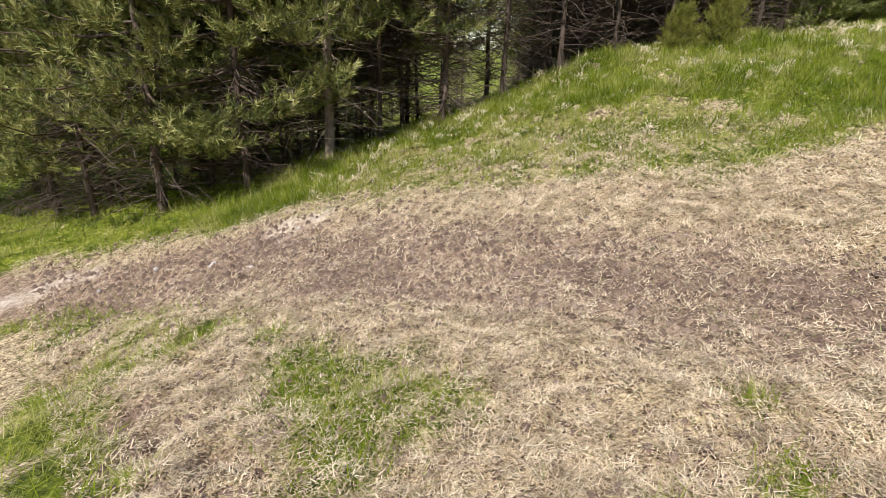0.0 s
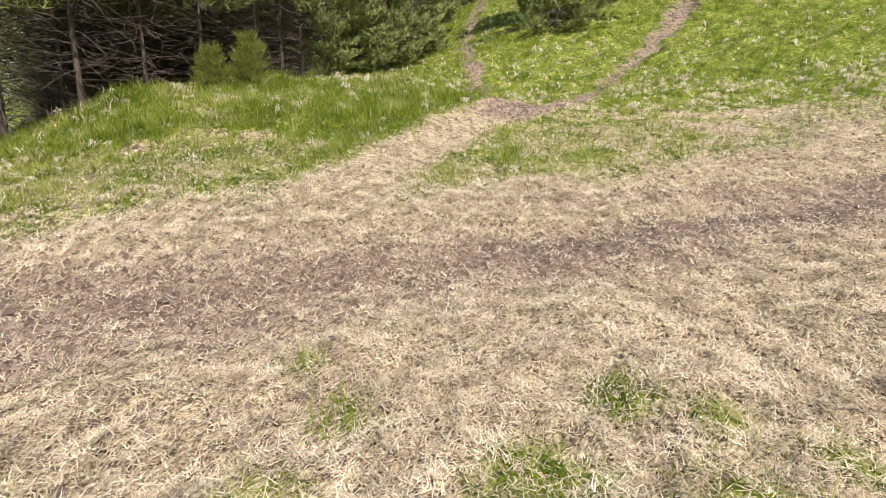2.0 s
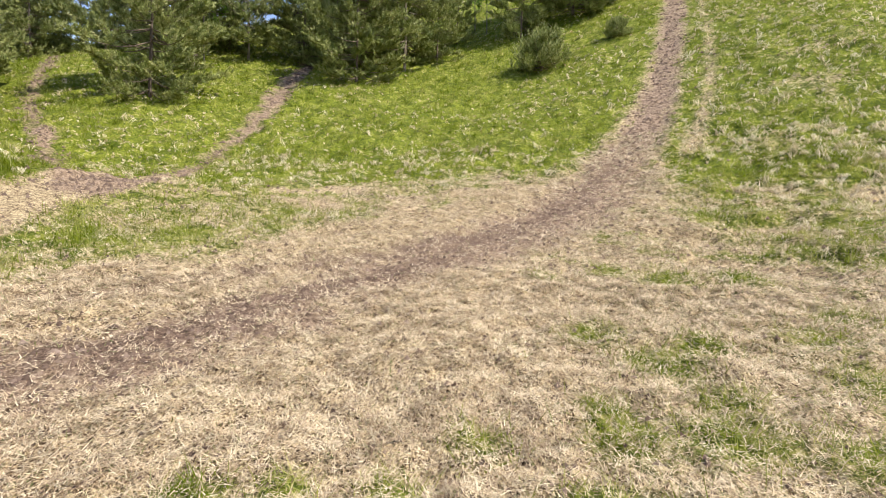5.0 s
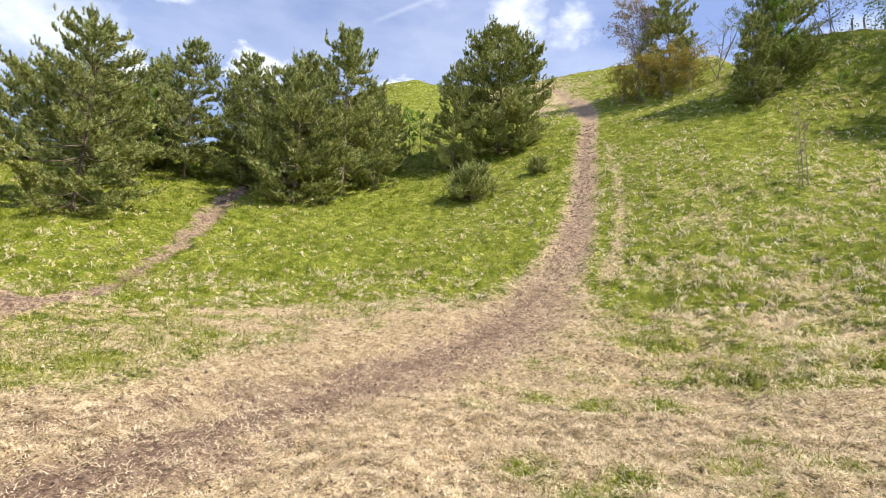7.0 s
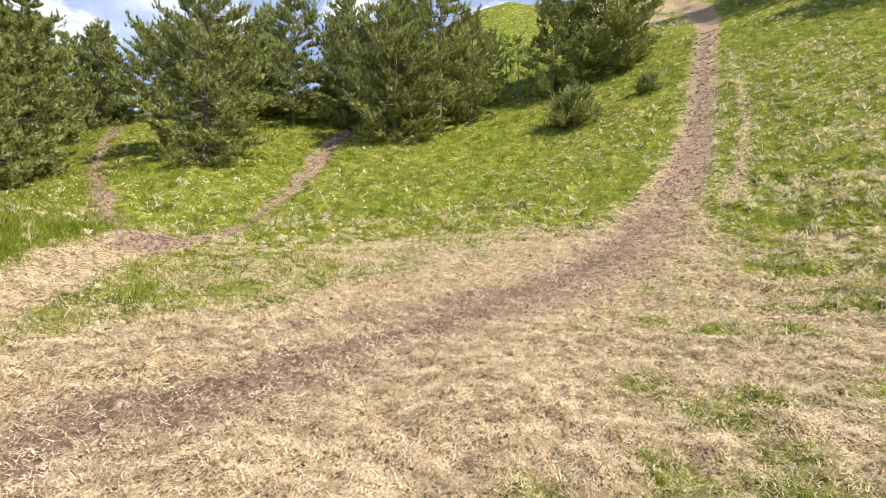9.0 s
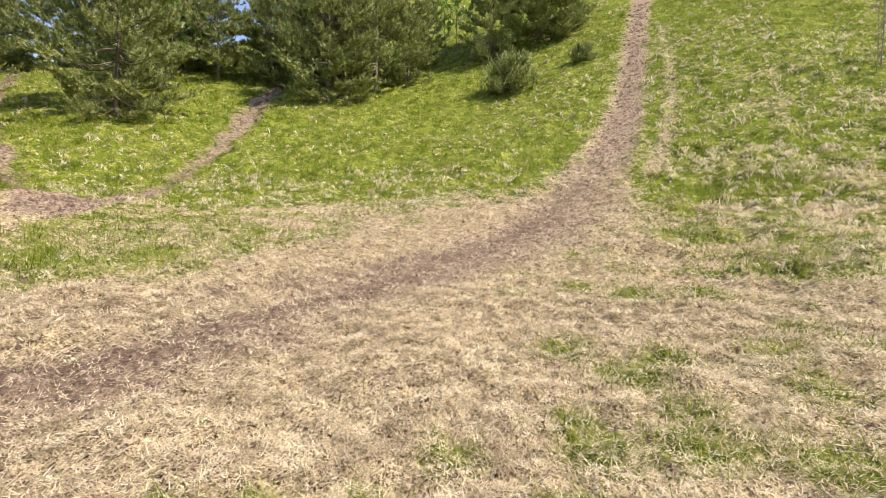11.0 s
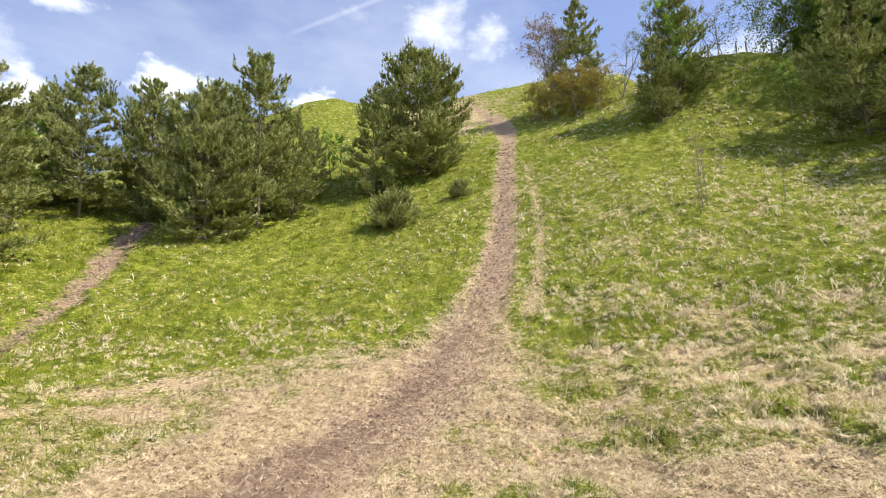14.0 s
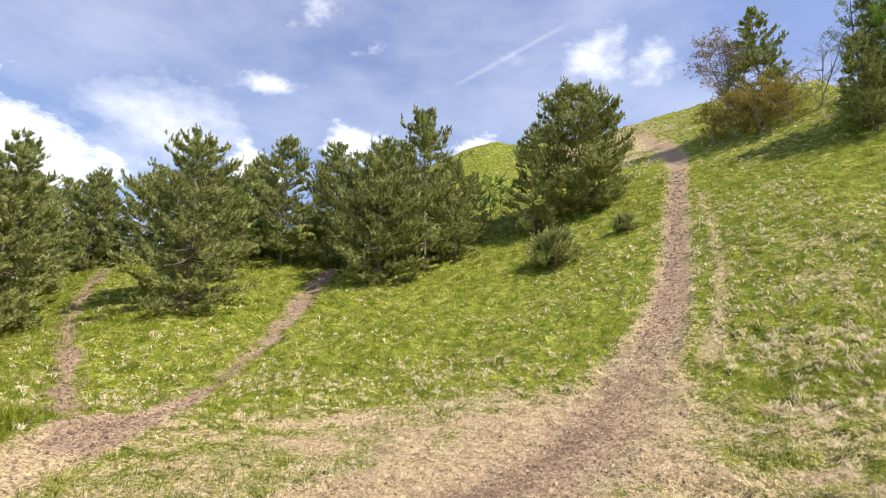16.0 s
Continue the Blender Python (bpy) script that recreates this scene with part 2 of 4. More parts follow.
def ground_material():
    """Meadow soil: green turf, mown straw and bare trodden earth by their masks, with crumbs and patches."""
    m, nt = material("meadow_ground")
    n = Nodes(nt)
    tc = n.add("ShaderNodeTexCoord").outputs["Object"]
    big, mid, fine, grit = n.noise(0.35, 4, 0.6, tc), n.noise(2.2, 5, 0.65, tc), n.noise(14, 5, 0.7, tc), n.noise(55, 4, 0.7, tc)
    mp = n.add("ShaderNodeMapping", Vector=tc, Scale=(30, 9, 9), Rotation=(0, 0, 0.6))
    fibre = n.noise(3.0, 5, 0.75, mp.outputs[0])
    wobble = n.math("ADD", n.math("MULTIPLY", n.math("SUBTRACT", mid, 0.5), 1.3), n.math("MULTIPLY", n.math("SUBTRACT", fine, 0.5), 1.3))

    def edge(mask, width):
        v = n.math("ADD", n.attribute(mask), wobble)
        return n.math("ADD", n.math("MULTIPLY", n.math("SUBTRACT", v, 0.5), width), 0.5, True)

    green = n.ramp(n.math("ADD", n.math("MULTIPLY", fine, 0.6), n.math("MULTIPLY", mid, 0.4)),
                   [(0.37, (0.028, 0.036, 0.007)), (0.47, (0.10, 0.13, 0.016)), (0.56, (0.26, 0.28, 0.022)), (0.62, (0.74, 0.63, 0.36))])
    green = n.mix(n.math("MULTIPLY", big, 0.15), green, (0.36, 0.38, 0.10, 1))
    straw = n.ramp(n.math("ADD", n.math("MULTIPLY", fibre, 0.4), n.math("ADD", n.math("MULTIPLY", grit, 0.3), n.math("MULTIPLY", fine, 0.3))),
                   [(0.41, (0.035, 0.023, 0.015)), (0.465, (0.22, 0.15, 0.092)), (0.53, (0.58, 0.45, 0.26)), (0.6, (0.9, 0.76, 0.47))])
    earth = n.ramp(n.math("ADD", n.math("MULTIPLY", fine, 0.5), n.math("MULTIPLY", grit, 0.5)),
                   [(0.36, (0.07, 0.046, 0.035)), (0.48, (0.28, 0.192, 0.128)), (0.64, (0.62, 0.47, 0.325))])
    col = n.mix(edge("straw", 2.2), green, straw)
    col = n.mix(edge("dirt", 1.8), col, earth)
    # dark pressed soil of the ruts; in the pits it paints their shade
    rut_soil_pit_shade = n.ramp(n.math("ADD", n.math("MULTIPLY", fine, 0.5), n.math("MULTIPLY", grit, 0.5)), [(0.37, (0.06, 0.038, 0.03)), (0.5, (0.185, 0.122, 0.086)), (0.66, (0.44, 0.32, 0.23))])
    col = n.mix(edge("rut_and_pit_shade", 1.6), col, rut_soil_pit_shade)
    pale = n.ramp(fine, [(0.35, (0.42, 0.32, 0.235)), (0.6, (0.80, 0.67, 0.53))])
    col = n.mix(n.math("MULTIPLY", n.attribute("sand"), 0.85), col, pale)
    height = n.math("ADD", n.math("MULTIPLY", fine, 0.6), n.math("MULTIPLY", grit, 0.4))
    bs = n.add("ShaderNodeBsdfPrincipled", Base_Color=col, Roughness=0.95, Normal=n.bump(height, 0.9, 0.05))
    bs.inputs["Specular IOR Level"].default_value = 0.06
    n.finish(bs.outputs[0])
    return m


GROUND = ground_material()

# ---- the lie of the land: heights on a coarse lattice, smoothly carried between ----
LAT_X = np.array([-40.0, -24.0, -16.0, -11.0, -7.0, -3.0, 3.0, 10.0, 24.0, 60.0])
LAT_Y = np.array([-14.0, -6.0, -2.0, 2.0, 7.0, 13.0, 24.0, 38.0, 50.0, 62.0])
HEIGHTS = np.array([
    (-4.98, -3.7, -2.99, -2.02, -0.32, 2.2, 7.15, 11.89, 16.8, 21.98),
    (-3.91, -2.31, -1.49, -0.78, 0.77, 2.98, 8.45, 13.96, 20.49, 28.34),
    (-3.83, -1.94, -0.56, 0.92, 1.93, 3.09, 7.29, 13.69, 21.97, 31.57),
    (-3.59, -1.68, -0.36, 1.27, 1.69, 1.95, 6.91, 13.65, 22.61, 32.87),
    (-3.3, -1.73, -0.48, 0.51, 1.2, 1.94, 6.45, 14.08, 22.9, 32.2),
    (-1.88, -1.84, -0.58, 0.05, 0.65, 1.98, 6.27, 14.87, 23.1, 32.0),
    (-0.51, -0.32, 0.64, 0.22, 0.72, 2.05, 7.42, 15.83, 23.4, 32.5),
    (0.45, 0.87, 1.1, 1.26, 1.87, 3.23, 9.35, 17.16, 24.6, 34.0),
    (2.05, 3, 3.46, 4.09, 5.19, 6.98, 10.71, 21.28, 29.5, 36.0),
    (5.91, 8.95, 10.55, 12.3, 14.59, 17.75, 24.36, 29.0, 30.0, 31.0),
])


def hermite(stations, v):
    v = np.clip(v, stations[0], stations[-1] - 1e-6)
    i = np.clip(np.searchsorted(stations, v, side="right") - 1, 0, len(stations) - 2)
    w, rows = np.zeros((len(v), len(stations))), np.arange(len(v))
    h = stations[i + 1] - stations[i]
    t = (v - stations[i]) / h
    w[rows, i] += 2 * t**3 - 3 * t**2 + 1
    w[rows, i + 1] += 3 * t**2 - 2 * t**3
    for k, c in ((i, t**3 - 2 * t**2 + t), (i + 1, t**3 - t**2)):
        a, b = np.maximum(k - 1, 0), np.minimum(k + 1, len(stations) - 1)
        s = c * h / (stations[b] - stations[a])
        np.add.at(w, (rows, b), s)
        np.add.at(w, (rows, a), -s)
    return w


def value_noise(x, y, seed=0):
    """Smooth noise in 0..1 over the plan, one cell a unit."""
    xi, yi = np.floor(x).astype(np.int64), np.floor(y).astype(np.int64)
    fx, fy = x - xi, y - yi
    fx, fy = fx * fx * (3 - 2 * fx), fy * fy * (3 - 2 * fy)

    def rnd(a, b):
        k = (a * 374761393 + b * 668265263 + seed * 982451653) & 0x7FFFFFFF
        k = ((k ^ (k >> 13)) * 1274126177) & 0x7FFFFFFF
        return ((k ^ (k >> 16)) & 0xFFFF) / 65535.0

    return (rnd(xi, yi) * (1 - fx) + rnd(xi + 1, yi) * fx) * (1 - fy) + (rnd(xi, yi + 1) * (1 - fx) + rnd(xi + 1, yi + 1) * fx) * fy


def fbm(x, y, seed=0, octaves=4):
    total, amp, norm = 0.0, 1.0, 0.0
    for o in range(octaves):
        total = total + amp * value_noise(x * 2**o, y * 2**o, seed + 17 * o)
        norm, amp = norm + amp, amp * 0.55
    return total / norm


def along(x, y, line):
    """Distance to a line of (x, y, half_width) less its half width there."""
    best = np.full(len(x), 1e9)
    for (ax, ay, aw), (bx, by, bw) in zip(line, line[1:]):
        dx, dy = bx - ax, by - ay
        t = np.clip(((x - ax) * dx + (y - ay) * dy) / (dx * dx + dy * dy), 0, 1)
        best = np.minimum(best, np.hypot(x - ax - t * dx, y - ay - t * dy) - (aw + t * (bw - aw)))
    return best


def inside(x, y, ring):
    """Signed distance to a ring of corners, negative within."""
    odd, best = np.zeros(len(x), bool), np.full(len(x), 1e9)
    for (ax, ay), (bx, by) in zip(ring, ring[1:] + ring[:1]):
        dx, dy = bx - ax, by - ay
        t = np.clip(((x - ax) * dx + (y - ay) * dy) / (dx * dx + dy * dy), 0, 1)
        best = np.minimum(best, np.hypot(x - ax - t * dx, y - ay - t * dy))
        if dy:
            odd ^= ((ay > y) != (by > y)) & (x < (y - ay) * dx / dy + ax)
    return np.where(odd, -best, best)


# the hill-climb track, the trodden paths and the mown strip
TRACK = [(6.2, 58, 0.3), (7.2, 55, 0.4), (8.4, 51, 0.9), (8.5, 46.5, 0.8), (7.6, 40.5, 0.5), (6.2, 34.1, 0.5), (4.7, 26.5, 0.5), (3.5, 21.0, 0.54), (2.4, 17.2, 0.68), (1.6, 14.6, 0.75),
         (0.7, 11.8, 0.85), (-0.1, 9.6, 0.85), (-1.0, 7.7, 0.8), (-1.9, 5.7, 0.7), (-2.5, 3.7, 0.7), (-3.1, 2.2, 0.8), (-3.9, 0.6, 0.8), (-4.6, -0.7, 0.9),
         (-5.0, -2.0, 1.0), (-5.5, -3.6, 0.9), (-5.9, -5.4, 0.8), (-6.0, -7.5, 0.8), (-5.8, -14.0, 0.8)]
RUT = [(7.4, 33.2, 0.1), (6.3, 26.3, 0.14), (5.4, 21.7, 0.16), (4.3, 17.8, 0.2), (3.3, 14.9, 0.2)]
PATH_LEFT = [(-9.4, 8.0, 0.35), (-10.6, 9.3, 0.3), (-14.9, 12.6, 0.26), (-18.6, 15.3, 0.26), (-21.4, 17.9, 0.25), (-25.0, 21.5, 0.3), (-30, 27, 0.3)]
PATH_MID = [(-5.0, 2.2, 0.5), (-5.9, 3.6, 0.4), (-7.0, 5.6, 0.5), (-7.6, 7.3, 0.65), (-8.7, 9.6, 0.4), (-9.9, 12.3, 0.22), (-10.5, 14.3, 0.2), (-11.1, 17.1, 0.35),
            (-11.9, 20.1, 0.45), (-13.5, 25.1, 0.5), (-14.4, 28.2, 0.5), (-15.5, 31.5, 0.4)]
MOWN = [(-6.6, -14), (-7.0, -6.5), (-6.9, -3.6), (-6.9, -2.2), (-6.3, -0.6), (-5.9, 0.4), (-5.4, 1.8), (-4.7, 3.0), (-4.2, 4.8), (-3.6, 7.4), (-2.0, 10.8), (-0.1, 13.6), (1.2, 15.4),
        (2.9, 15.2), (2.5, 11.5), (2.3, 8.6), (3.4, 7.0), (9.0, 5.8), (15, 3), (15, -14)]
TUFTS = [(-0.1, 5.85, 0.28), (1.2, 6.05, 0.5), (0.6, 6.3, 0.3), (2.0, 6.2, 0.4), (-2.65, -1.1, 0.5), (-4.0, -3.5, 0.7), (-2.5, -2.8, 0.55), (-1.9, -2.2, 0.3), (-1.4, 1.75, 0.14),
         (-5.2, 3.9, 0.22), (1.1, 4.1, 0.3), (1.0, 3.2, 0.35), (1.9, 3.6, 0.35), (-0.6, 2.0, 0.2), (-0.3, 2.4, 0.22), (-5.3, 5.0, 0.5), (-4.6, 5.8, 0.5), (0.3, 2.9, 0.25), (2.7, 4.4, 0.4), (-3.3, -3.2, 0.6)]
TUFTS_NEAR = [(-1.3, 1.7, 0.2), (-1.0, 1.85, 0.16), (-0.7, 1.5, 0.3), (0.2, 2.0, 0.28), (0.45, 1.9, 0.3), (0.4, 2.6, 0.3), (0.3, 4.2, 0.35), (0.75, 3.7, 0.42), (0.9, 2.7, 0.42), (1.9, 4.4, 0.45), (-2.5, -0.6, 0.32),
              (-1.7, 0.3, 0.22), (-1.2, 1.1, 0.26), (-2.4, 0.8, 0.12), (-2.0, 0.8, 0.15), (-2.3, -1.0, 0.4), (-3.0, -1.5, 0.32), (-3.6, -2.6, 0.5), (-4.8, -4.6, 0.6), (-2.9, -3.2, 0.4), (2.4, 5.0, 0.4), (1.5, 2.6, 0.4)]
TUFTS_EDGE = [(-4.38, -3.62, 0.35), (-5.11, -5.12, 0.4), (-3.76, -2.65, 0.3), (-5.1, -5.72, 0.4), (-2.61, -2.92, 0.3), (-2.19, -2.26, 0.25), (-2.24, -2.73, 0.3), (-2.86, -1.34, 0.3), (-2.3, -0.97, 0.35), (-2.04, -0.97, 0.35), (-3.31, -2.5, 0.15), (-3.45, -3.27, 0.2), (-3.34, -1.84, 0.2), (-2.53, -0.81, 0.25), (-2.44, 0.82, 0.12), (-1.96, 0.74, 0.2), (-1.86, -1.86, 0.25), (-2.55, -1.35, 0.25), (-2.24, -0.65, 0.2)]
MIXED = [[(-6.3, 4.2), (-7.2, 6.8), (-8.4, 9.6), (-5.5, 11.4), (-1.8, 13.0), (-1.0, 10.0), (-3.4, 6.0), (-4.8, 3.2)], [(-6.9, -2.2), (-6.3, -0.6), (-5.9, 0.4), (-5.6, 1.8), (-7.2, 3.4), (-8.4, 1.4), (-8.6, -0.5), (-8.4, -2.6)], [(2.2, 7.0), (2.4, 12.5), (4.5, 11.6), (9.0, 10.2), (13, 8), (10, 5.4), (3, 6.4)]]
BALD = [(4.4, 12.3, 0.9), (3.7, 9.6, 0.8), (4.1, 10.8, 0.6), (5.9, 11.6, 1.1), (6.1, 9.8, 1.0), (5.4, 10.6, 0.7), (6.1, 9.0, 0.6), (6.9, 7.8, 0.8), (5.3, 7.4, 0.6), (5.1, 6.6, 0.6), (5.2, 5.9, 0.7), (2.5, 8.2, 0.9), (2.6, 7.1, 0.9), (8.1, 13.1, 0.6), (8.4, 9.5, 0.7), (10.7, 12.5, 0.7)]
STRIP = [(-5.6, 10.2, 0.7), (-4.4, 11.0, 0.8), (-2.9, 10.4, 0.9), (-1.8, 11.3, 0.8), (-1.0, 12.1, 0.7), (-4.2, 8.9, 0.9), (-2.6, 9.2, 1.0), (-8.6, -0.8, 0.6), (-8.2, 1.0, 0.5), (-9.2, 2.2, 0.5), (-7.6, 2.4, 0.6)]
# hollows in the rough grass, their shade also painted in by colour
PITS = [(-2.2, -2.0, 0.2), (-2.55, -2.35, 0.22), (-3.1, -2.3, 0.13), (-3.6, -2.6, 0.16), (-2.0, -1.45, 0.13), (-3.8, -3.9, 0.2), (-3.3, -3.5, 0.14), (-1.7, -1.3, 0.1)]


SAND = [(-5.82, -6.6, 0.35), (-6.01, -6.44, 0.35), (-6.27, -6.24, 0.3), (-6.44, -5.89, 0.25), (-6.27, -2.92, 0.35), (-6.3, -2.56, 0.25)]


def sand_mask(x, y):
    """Pale washed-out sand on the lower end of the track."""
    return np.clip(np.max([1.2 - np.hypot(x - a, y - b) / r for a, b, r in SAND], axis=0) + (fbm(x * 5, y * 5, 37, 3) - 0.5) * 1.2, 0, 1)


def dirt_mask(x, y):
    d = np.minimum.reduce([along(x, y, TRACK), along(x, y, PATH_LEFT) + 0.05, along(x, y, PATH_MID[3:])])
    wob = (fbm(x * 1.3, y * 1.3, 5) - 0.5) * 0.9 + (fbm(x * 4, y * 4, 6, 3) - 0.5) * 1.1
    m = np.clip(0.5 - (d + wob * 0.6) / 0.7, 0, 1)
    flat = np.clip((9.5 - y) / 3, 0, 1) * np.clip((y + 0.5) / 2, 0, 1) * np.clip((x + 4.9) / 1.0, 0, 1)
    return m * (1 - flat * 0.3) * np.where(y > 13, 0.86, 1.0)


def pits(x, y):
    return np.clip(np.max([1.3 - np.hypot(x - a, y - b) / r for a, b, r in PITS], axis=0) + fbm(x * 5, y * 5, 35, 2) - 0.5, 0, 1)


def crumb_and_pits(x, y):
    """Dug-up darker soil at the lower end of the track, and grass pits with their shade painted dark."""
    out = np.zeros(len(x))
    low = (y < 1.3) & (y > -8) & (x < -1) & (x > -8)
    x, y = x[low], y[low]
    if not len(x):
        return out
    c = np.clip((fbm(x * 1.6, y * 1.6, 16) - 0.45) * 4, 0, 0.55) * np.clip(0.6 - along(x, y, TRACK) * 1.2, 0, 1) * np.clip((1.2 - y) / 2, 0, 1) * np.clip((y + 6.5) / 2, 0, 1)
    out[low] = np.maximum(c, pits(x, y))
    return out


def rut_mask(x, y):
    """The dark pressed wheel ruts on the level, joined with the dug-up soil and the painted pit shade."""
    a = along(x, y, [(1.35, 14.2, 0.05), (0.3, 11.2, 0.14), (-0.6, 9.0, 0.24), (-1.5, 7.0, 0.32), (-2.1, 5.2, 0.34), (-2.6, 3.7, 0.32), (-3.2, 2.2, 0.26), (-3.8, 1.0, 0.14), (-4.3, -0.1, 0.0)])
    b = along(x, y, [(0.9, 12.0, 0.0), (-0.2, 9.4, 0.08), (-1.4, 8.0, 0.14), (-2.6, 6.1, 0.14), (-3.3, 4.6, 0.12), (-4.0, 3.2, 0.05)])
    wob = (fbm(x * 2.2, y * 2.2, 15) - 0.5)
    return np.maximum(np.clip(0.5 - (np.minimum(a, b) + wob * 0.7 - 0.05) / 0.7, 0, 1) * 0.86, crumb_and_pits(x, y))


def straw_mask(x, y):
    d = inside(x, y, MOWN) + (fbm(x * 0.8, y * 0.8, 9) - 0.5) * 1.4
    m = np.clip(0.5 - d / 0.9, 0, 1)
    side = np.clip(0.62 - along(x, y, [(a, b, w + 0.1) for a, b, w in PATH_MID[:6]]) / 0.6, 0, 1)
    side2 = np.clip(0.5 - np.minimum(along(x, y, [(a, b, w + 0.25) for a, b, w in TRACK[:11]]), along(x, y, RUT) - 0.05) / 0.8, 0, 1) * 0.85
    m = np.maximum.reduce([m, side, side2])
    for ring in MIXED:
        e = inside(x, y, ring) + (fbm(x * 0.9, y * 0.9, 19) - 0.5) * 2.2
        m = np.maximum(m, np.clip(0.5 - e / 1.2, 0, 0.46) + (fbm(x * 2.3, y * 2.3, 20) - 0.5) * 0.7 * (e < 0.3))
    m = np.clip(m, 0, 1)
    bald = np.full(len(x), -2.0)
    for bx, by, r in BALD + STRIP:
        bald = np.maximum(bald, 1.3 - np.hypot(x - bx, (y - by) * 1.4) / r)
    m = np.maximum(m, np.clip(bald + (fbm(x * 2, y * 2, 31) - 0.5) * 1.6, 0, 0.95))
    crest = np.clip(1.2 - np.hypot((x - 4.0) / 8, (y - 55) / 9), 0, 0.62)
    m = np.maximum(m, np.clip(crest + (fbm(x * 0.7, y * 0.7, 52) - 0.5) * 0.8 * (crest > 0), 0, 0.8))
    green = np.clip((fbm(x * 1.4 + 3, y * 1.4, 21) - 0.55) * 5, 0, 1) * np.clip(0.25 + (x + 0.3) / 1.5 + np.clip(-1.0 - y, 0, 1), 0.0, 0.8)
    bleached = np.clip((fbm(x * 0.8, y * 0.8, 51) - 0.53) * 6, 0, 0.5) * np.clip((x - 3.8 - 0.12 * np.clip(y - 12, 0, 20)) / 1.5, 0, 1) * np.clip((26 - y) / 6, 0, 1) * np.clip((y - 6) / 2, 0, 1)
    m = np.maximum(m, bleached)
    tuft = np.full(len(x), -2.0)
    for bx, by, r in TUFTS + TUFTS_NEAR + TUFTS_EDGE:
        tuft = np.maximum(tuft, 1.25 - np.hypot(x - bx, y - by) / r)
    green = np.maximum(green, np.clip(tuft + (fbm(x * 3, y * 3, 33) - 0.5) * 0.9, 0, 1))
    return m * (1 - green * 0.75)


def lattice(x, y):
    return np.einsum("ni,ij,nj->n", hermite(LAT_X, x), HEIGHTS, hermite(LAT_Y, y), optimize=True)


def ease(v):
    v = np.clip(v, 0, 1)
    return v * v * (3 - 2 * v)


def height(x, y, rough=True):
    x, y = np.atleast_1d(np.asarray(x, float)), np.atleast_1d(np.asarray(y, float))
    z = lattice(x, y)
    r = np.hypot(x, y)
    # the steep bank under the birches, level above its brow
    bank = (x > 10) & (r > 38)
    if bank.any():
        az, d = np.arctan2(x[bank], y[bank]), r[bank]
        foot = lattice(40.5 * np.sin(az), 40.5 * np.cos(az))
        off = np.clip(np.degrees(az) - 28, -6, 20)
        top = 25.8 - 0.017 * np.clip(off, 0, 20) ** 2
        brow = foot + (top - foot) * ease((d - 39.5) / 7.5) + 0.03 * np.clip(d - 47, 0, 40)
        w = ease((off + 5) / 6) * ease((d - 38) / 3)
        z[bank] += (brow - z[bank]) * w
    z -= 0.07 * np.clip(0.5 - along(x, y, TRACK) / 0.5, 0, 1)
    z -= 0.05 * np.clip(0.5 - along(x, y, PATH_MID) / 0.3, 0, 1)
    if rough:
        turf = np.maximum(np.clip((y - 9) / 6, 0.0, 1), 0.8 * np.clip((-7.2 - x) / 1.5, 0, 1))
        worn = np.clip(1.2 + 2 * along(x, y, TRACK), 0.25, 1)
        z += (fbm(x * 0.7, y * 0.7, 2) - 0.5) * (0.10 + 0.3 * turf) + (np.abs(fbm(x * 1.7, y * 1.7, 3, 3) - 0.5) * 2 - 0.3) * (0.05 + 0.19 * turf) * worn * np.clip(45 / (r + 1), 0.3, 1)
        near = np.clip((22 - r) / 8, 0, 1)
        low = (y < 1.3) & (y > -8) & (x < -1) & (x > -8)
        if low.any():
            lx, ly = x[low], y[low]
            z[low] += (fbm(lx * 9, ly * 9, 36, 3) - 0.5) * 0.11 * crumb_and_pits(lx, ly) - 0.11 * pits(lx, ly)
        foot = (x > 0.5) & (x < 12.5) & (y > 4.5) & (y < 14.5)
        if foot.any():
            lx, ly = x[foot], y[foot]
            ledge = np.max([1.2 - np.hypot(lx - a, (ly - b) * 1.3) / c for a, b, c in BALD], axis=0) + (fbm(lx * 2, ly * 2, 31) - 0.5) * 1.6
            z[foot] -= 0.16 * np.clip(ledge * 2, 0, 1)
        z += (fbm(x * 8.0, y * 8.0, 4, 3) - 0.5) * 0.11 * near + (fbm(x * 1.9, y * 1.9, 6, 2) - 0.5) * 0.06 * near
    return z


def ground_at(x, y):
    return float(height(x, y)[0])


def mesh_of(name, co, faces, mat=None, tone=None):
    """A mesh from arrays of corners and of triangles or quads."""
    me = bpy.data.meshes.new(name)
    co, faces = np.asarray(co, np.float32), np.asarray(faces, np.int32)
    k = faces.shape[1]
    me.vertices.add(len(co))
    me.vertices.foreach_set("co", co.ravel())
    me.loops.add(faces.size)
    me.loops.foreach_set("vertex_index", faces.ravel())
    me.polygons.add(len(faces))
    me.polygons.foreach_set("loop_start", np.arange(0, faces.size, k, dtype=np.int32))
    me.update(calc_edges=True)
    if mat:
        me.materials.append(mat)
    if tone is not None:
        me.attributes.new("tone", "FLOAT", "POINT").data.foreach_set("value", np.repeat(tone, len(co) // len(tone)).astype(np.float32))
    return me


def smooth(me):
    me.polygons.foreach_set("use_smooth", np.ones(len(me.polygons), bool))
    return me


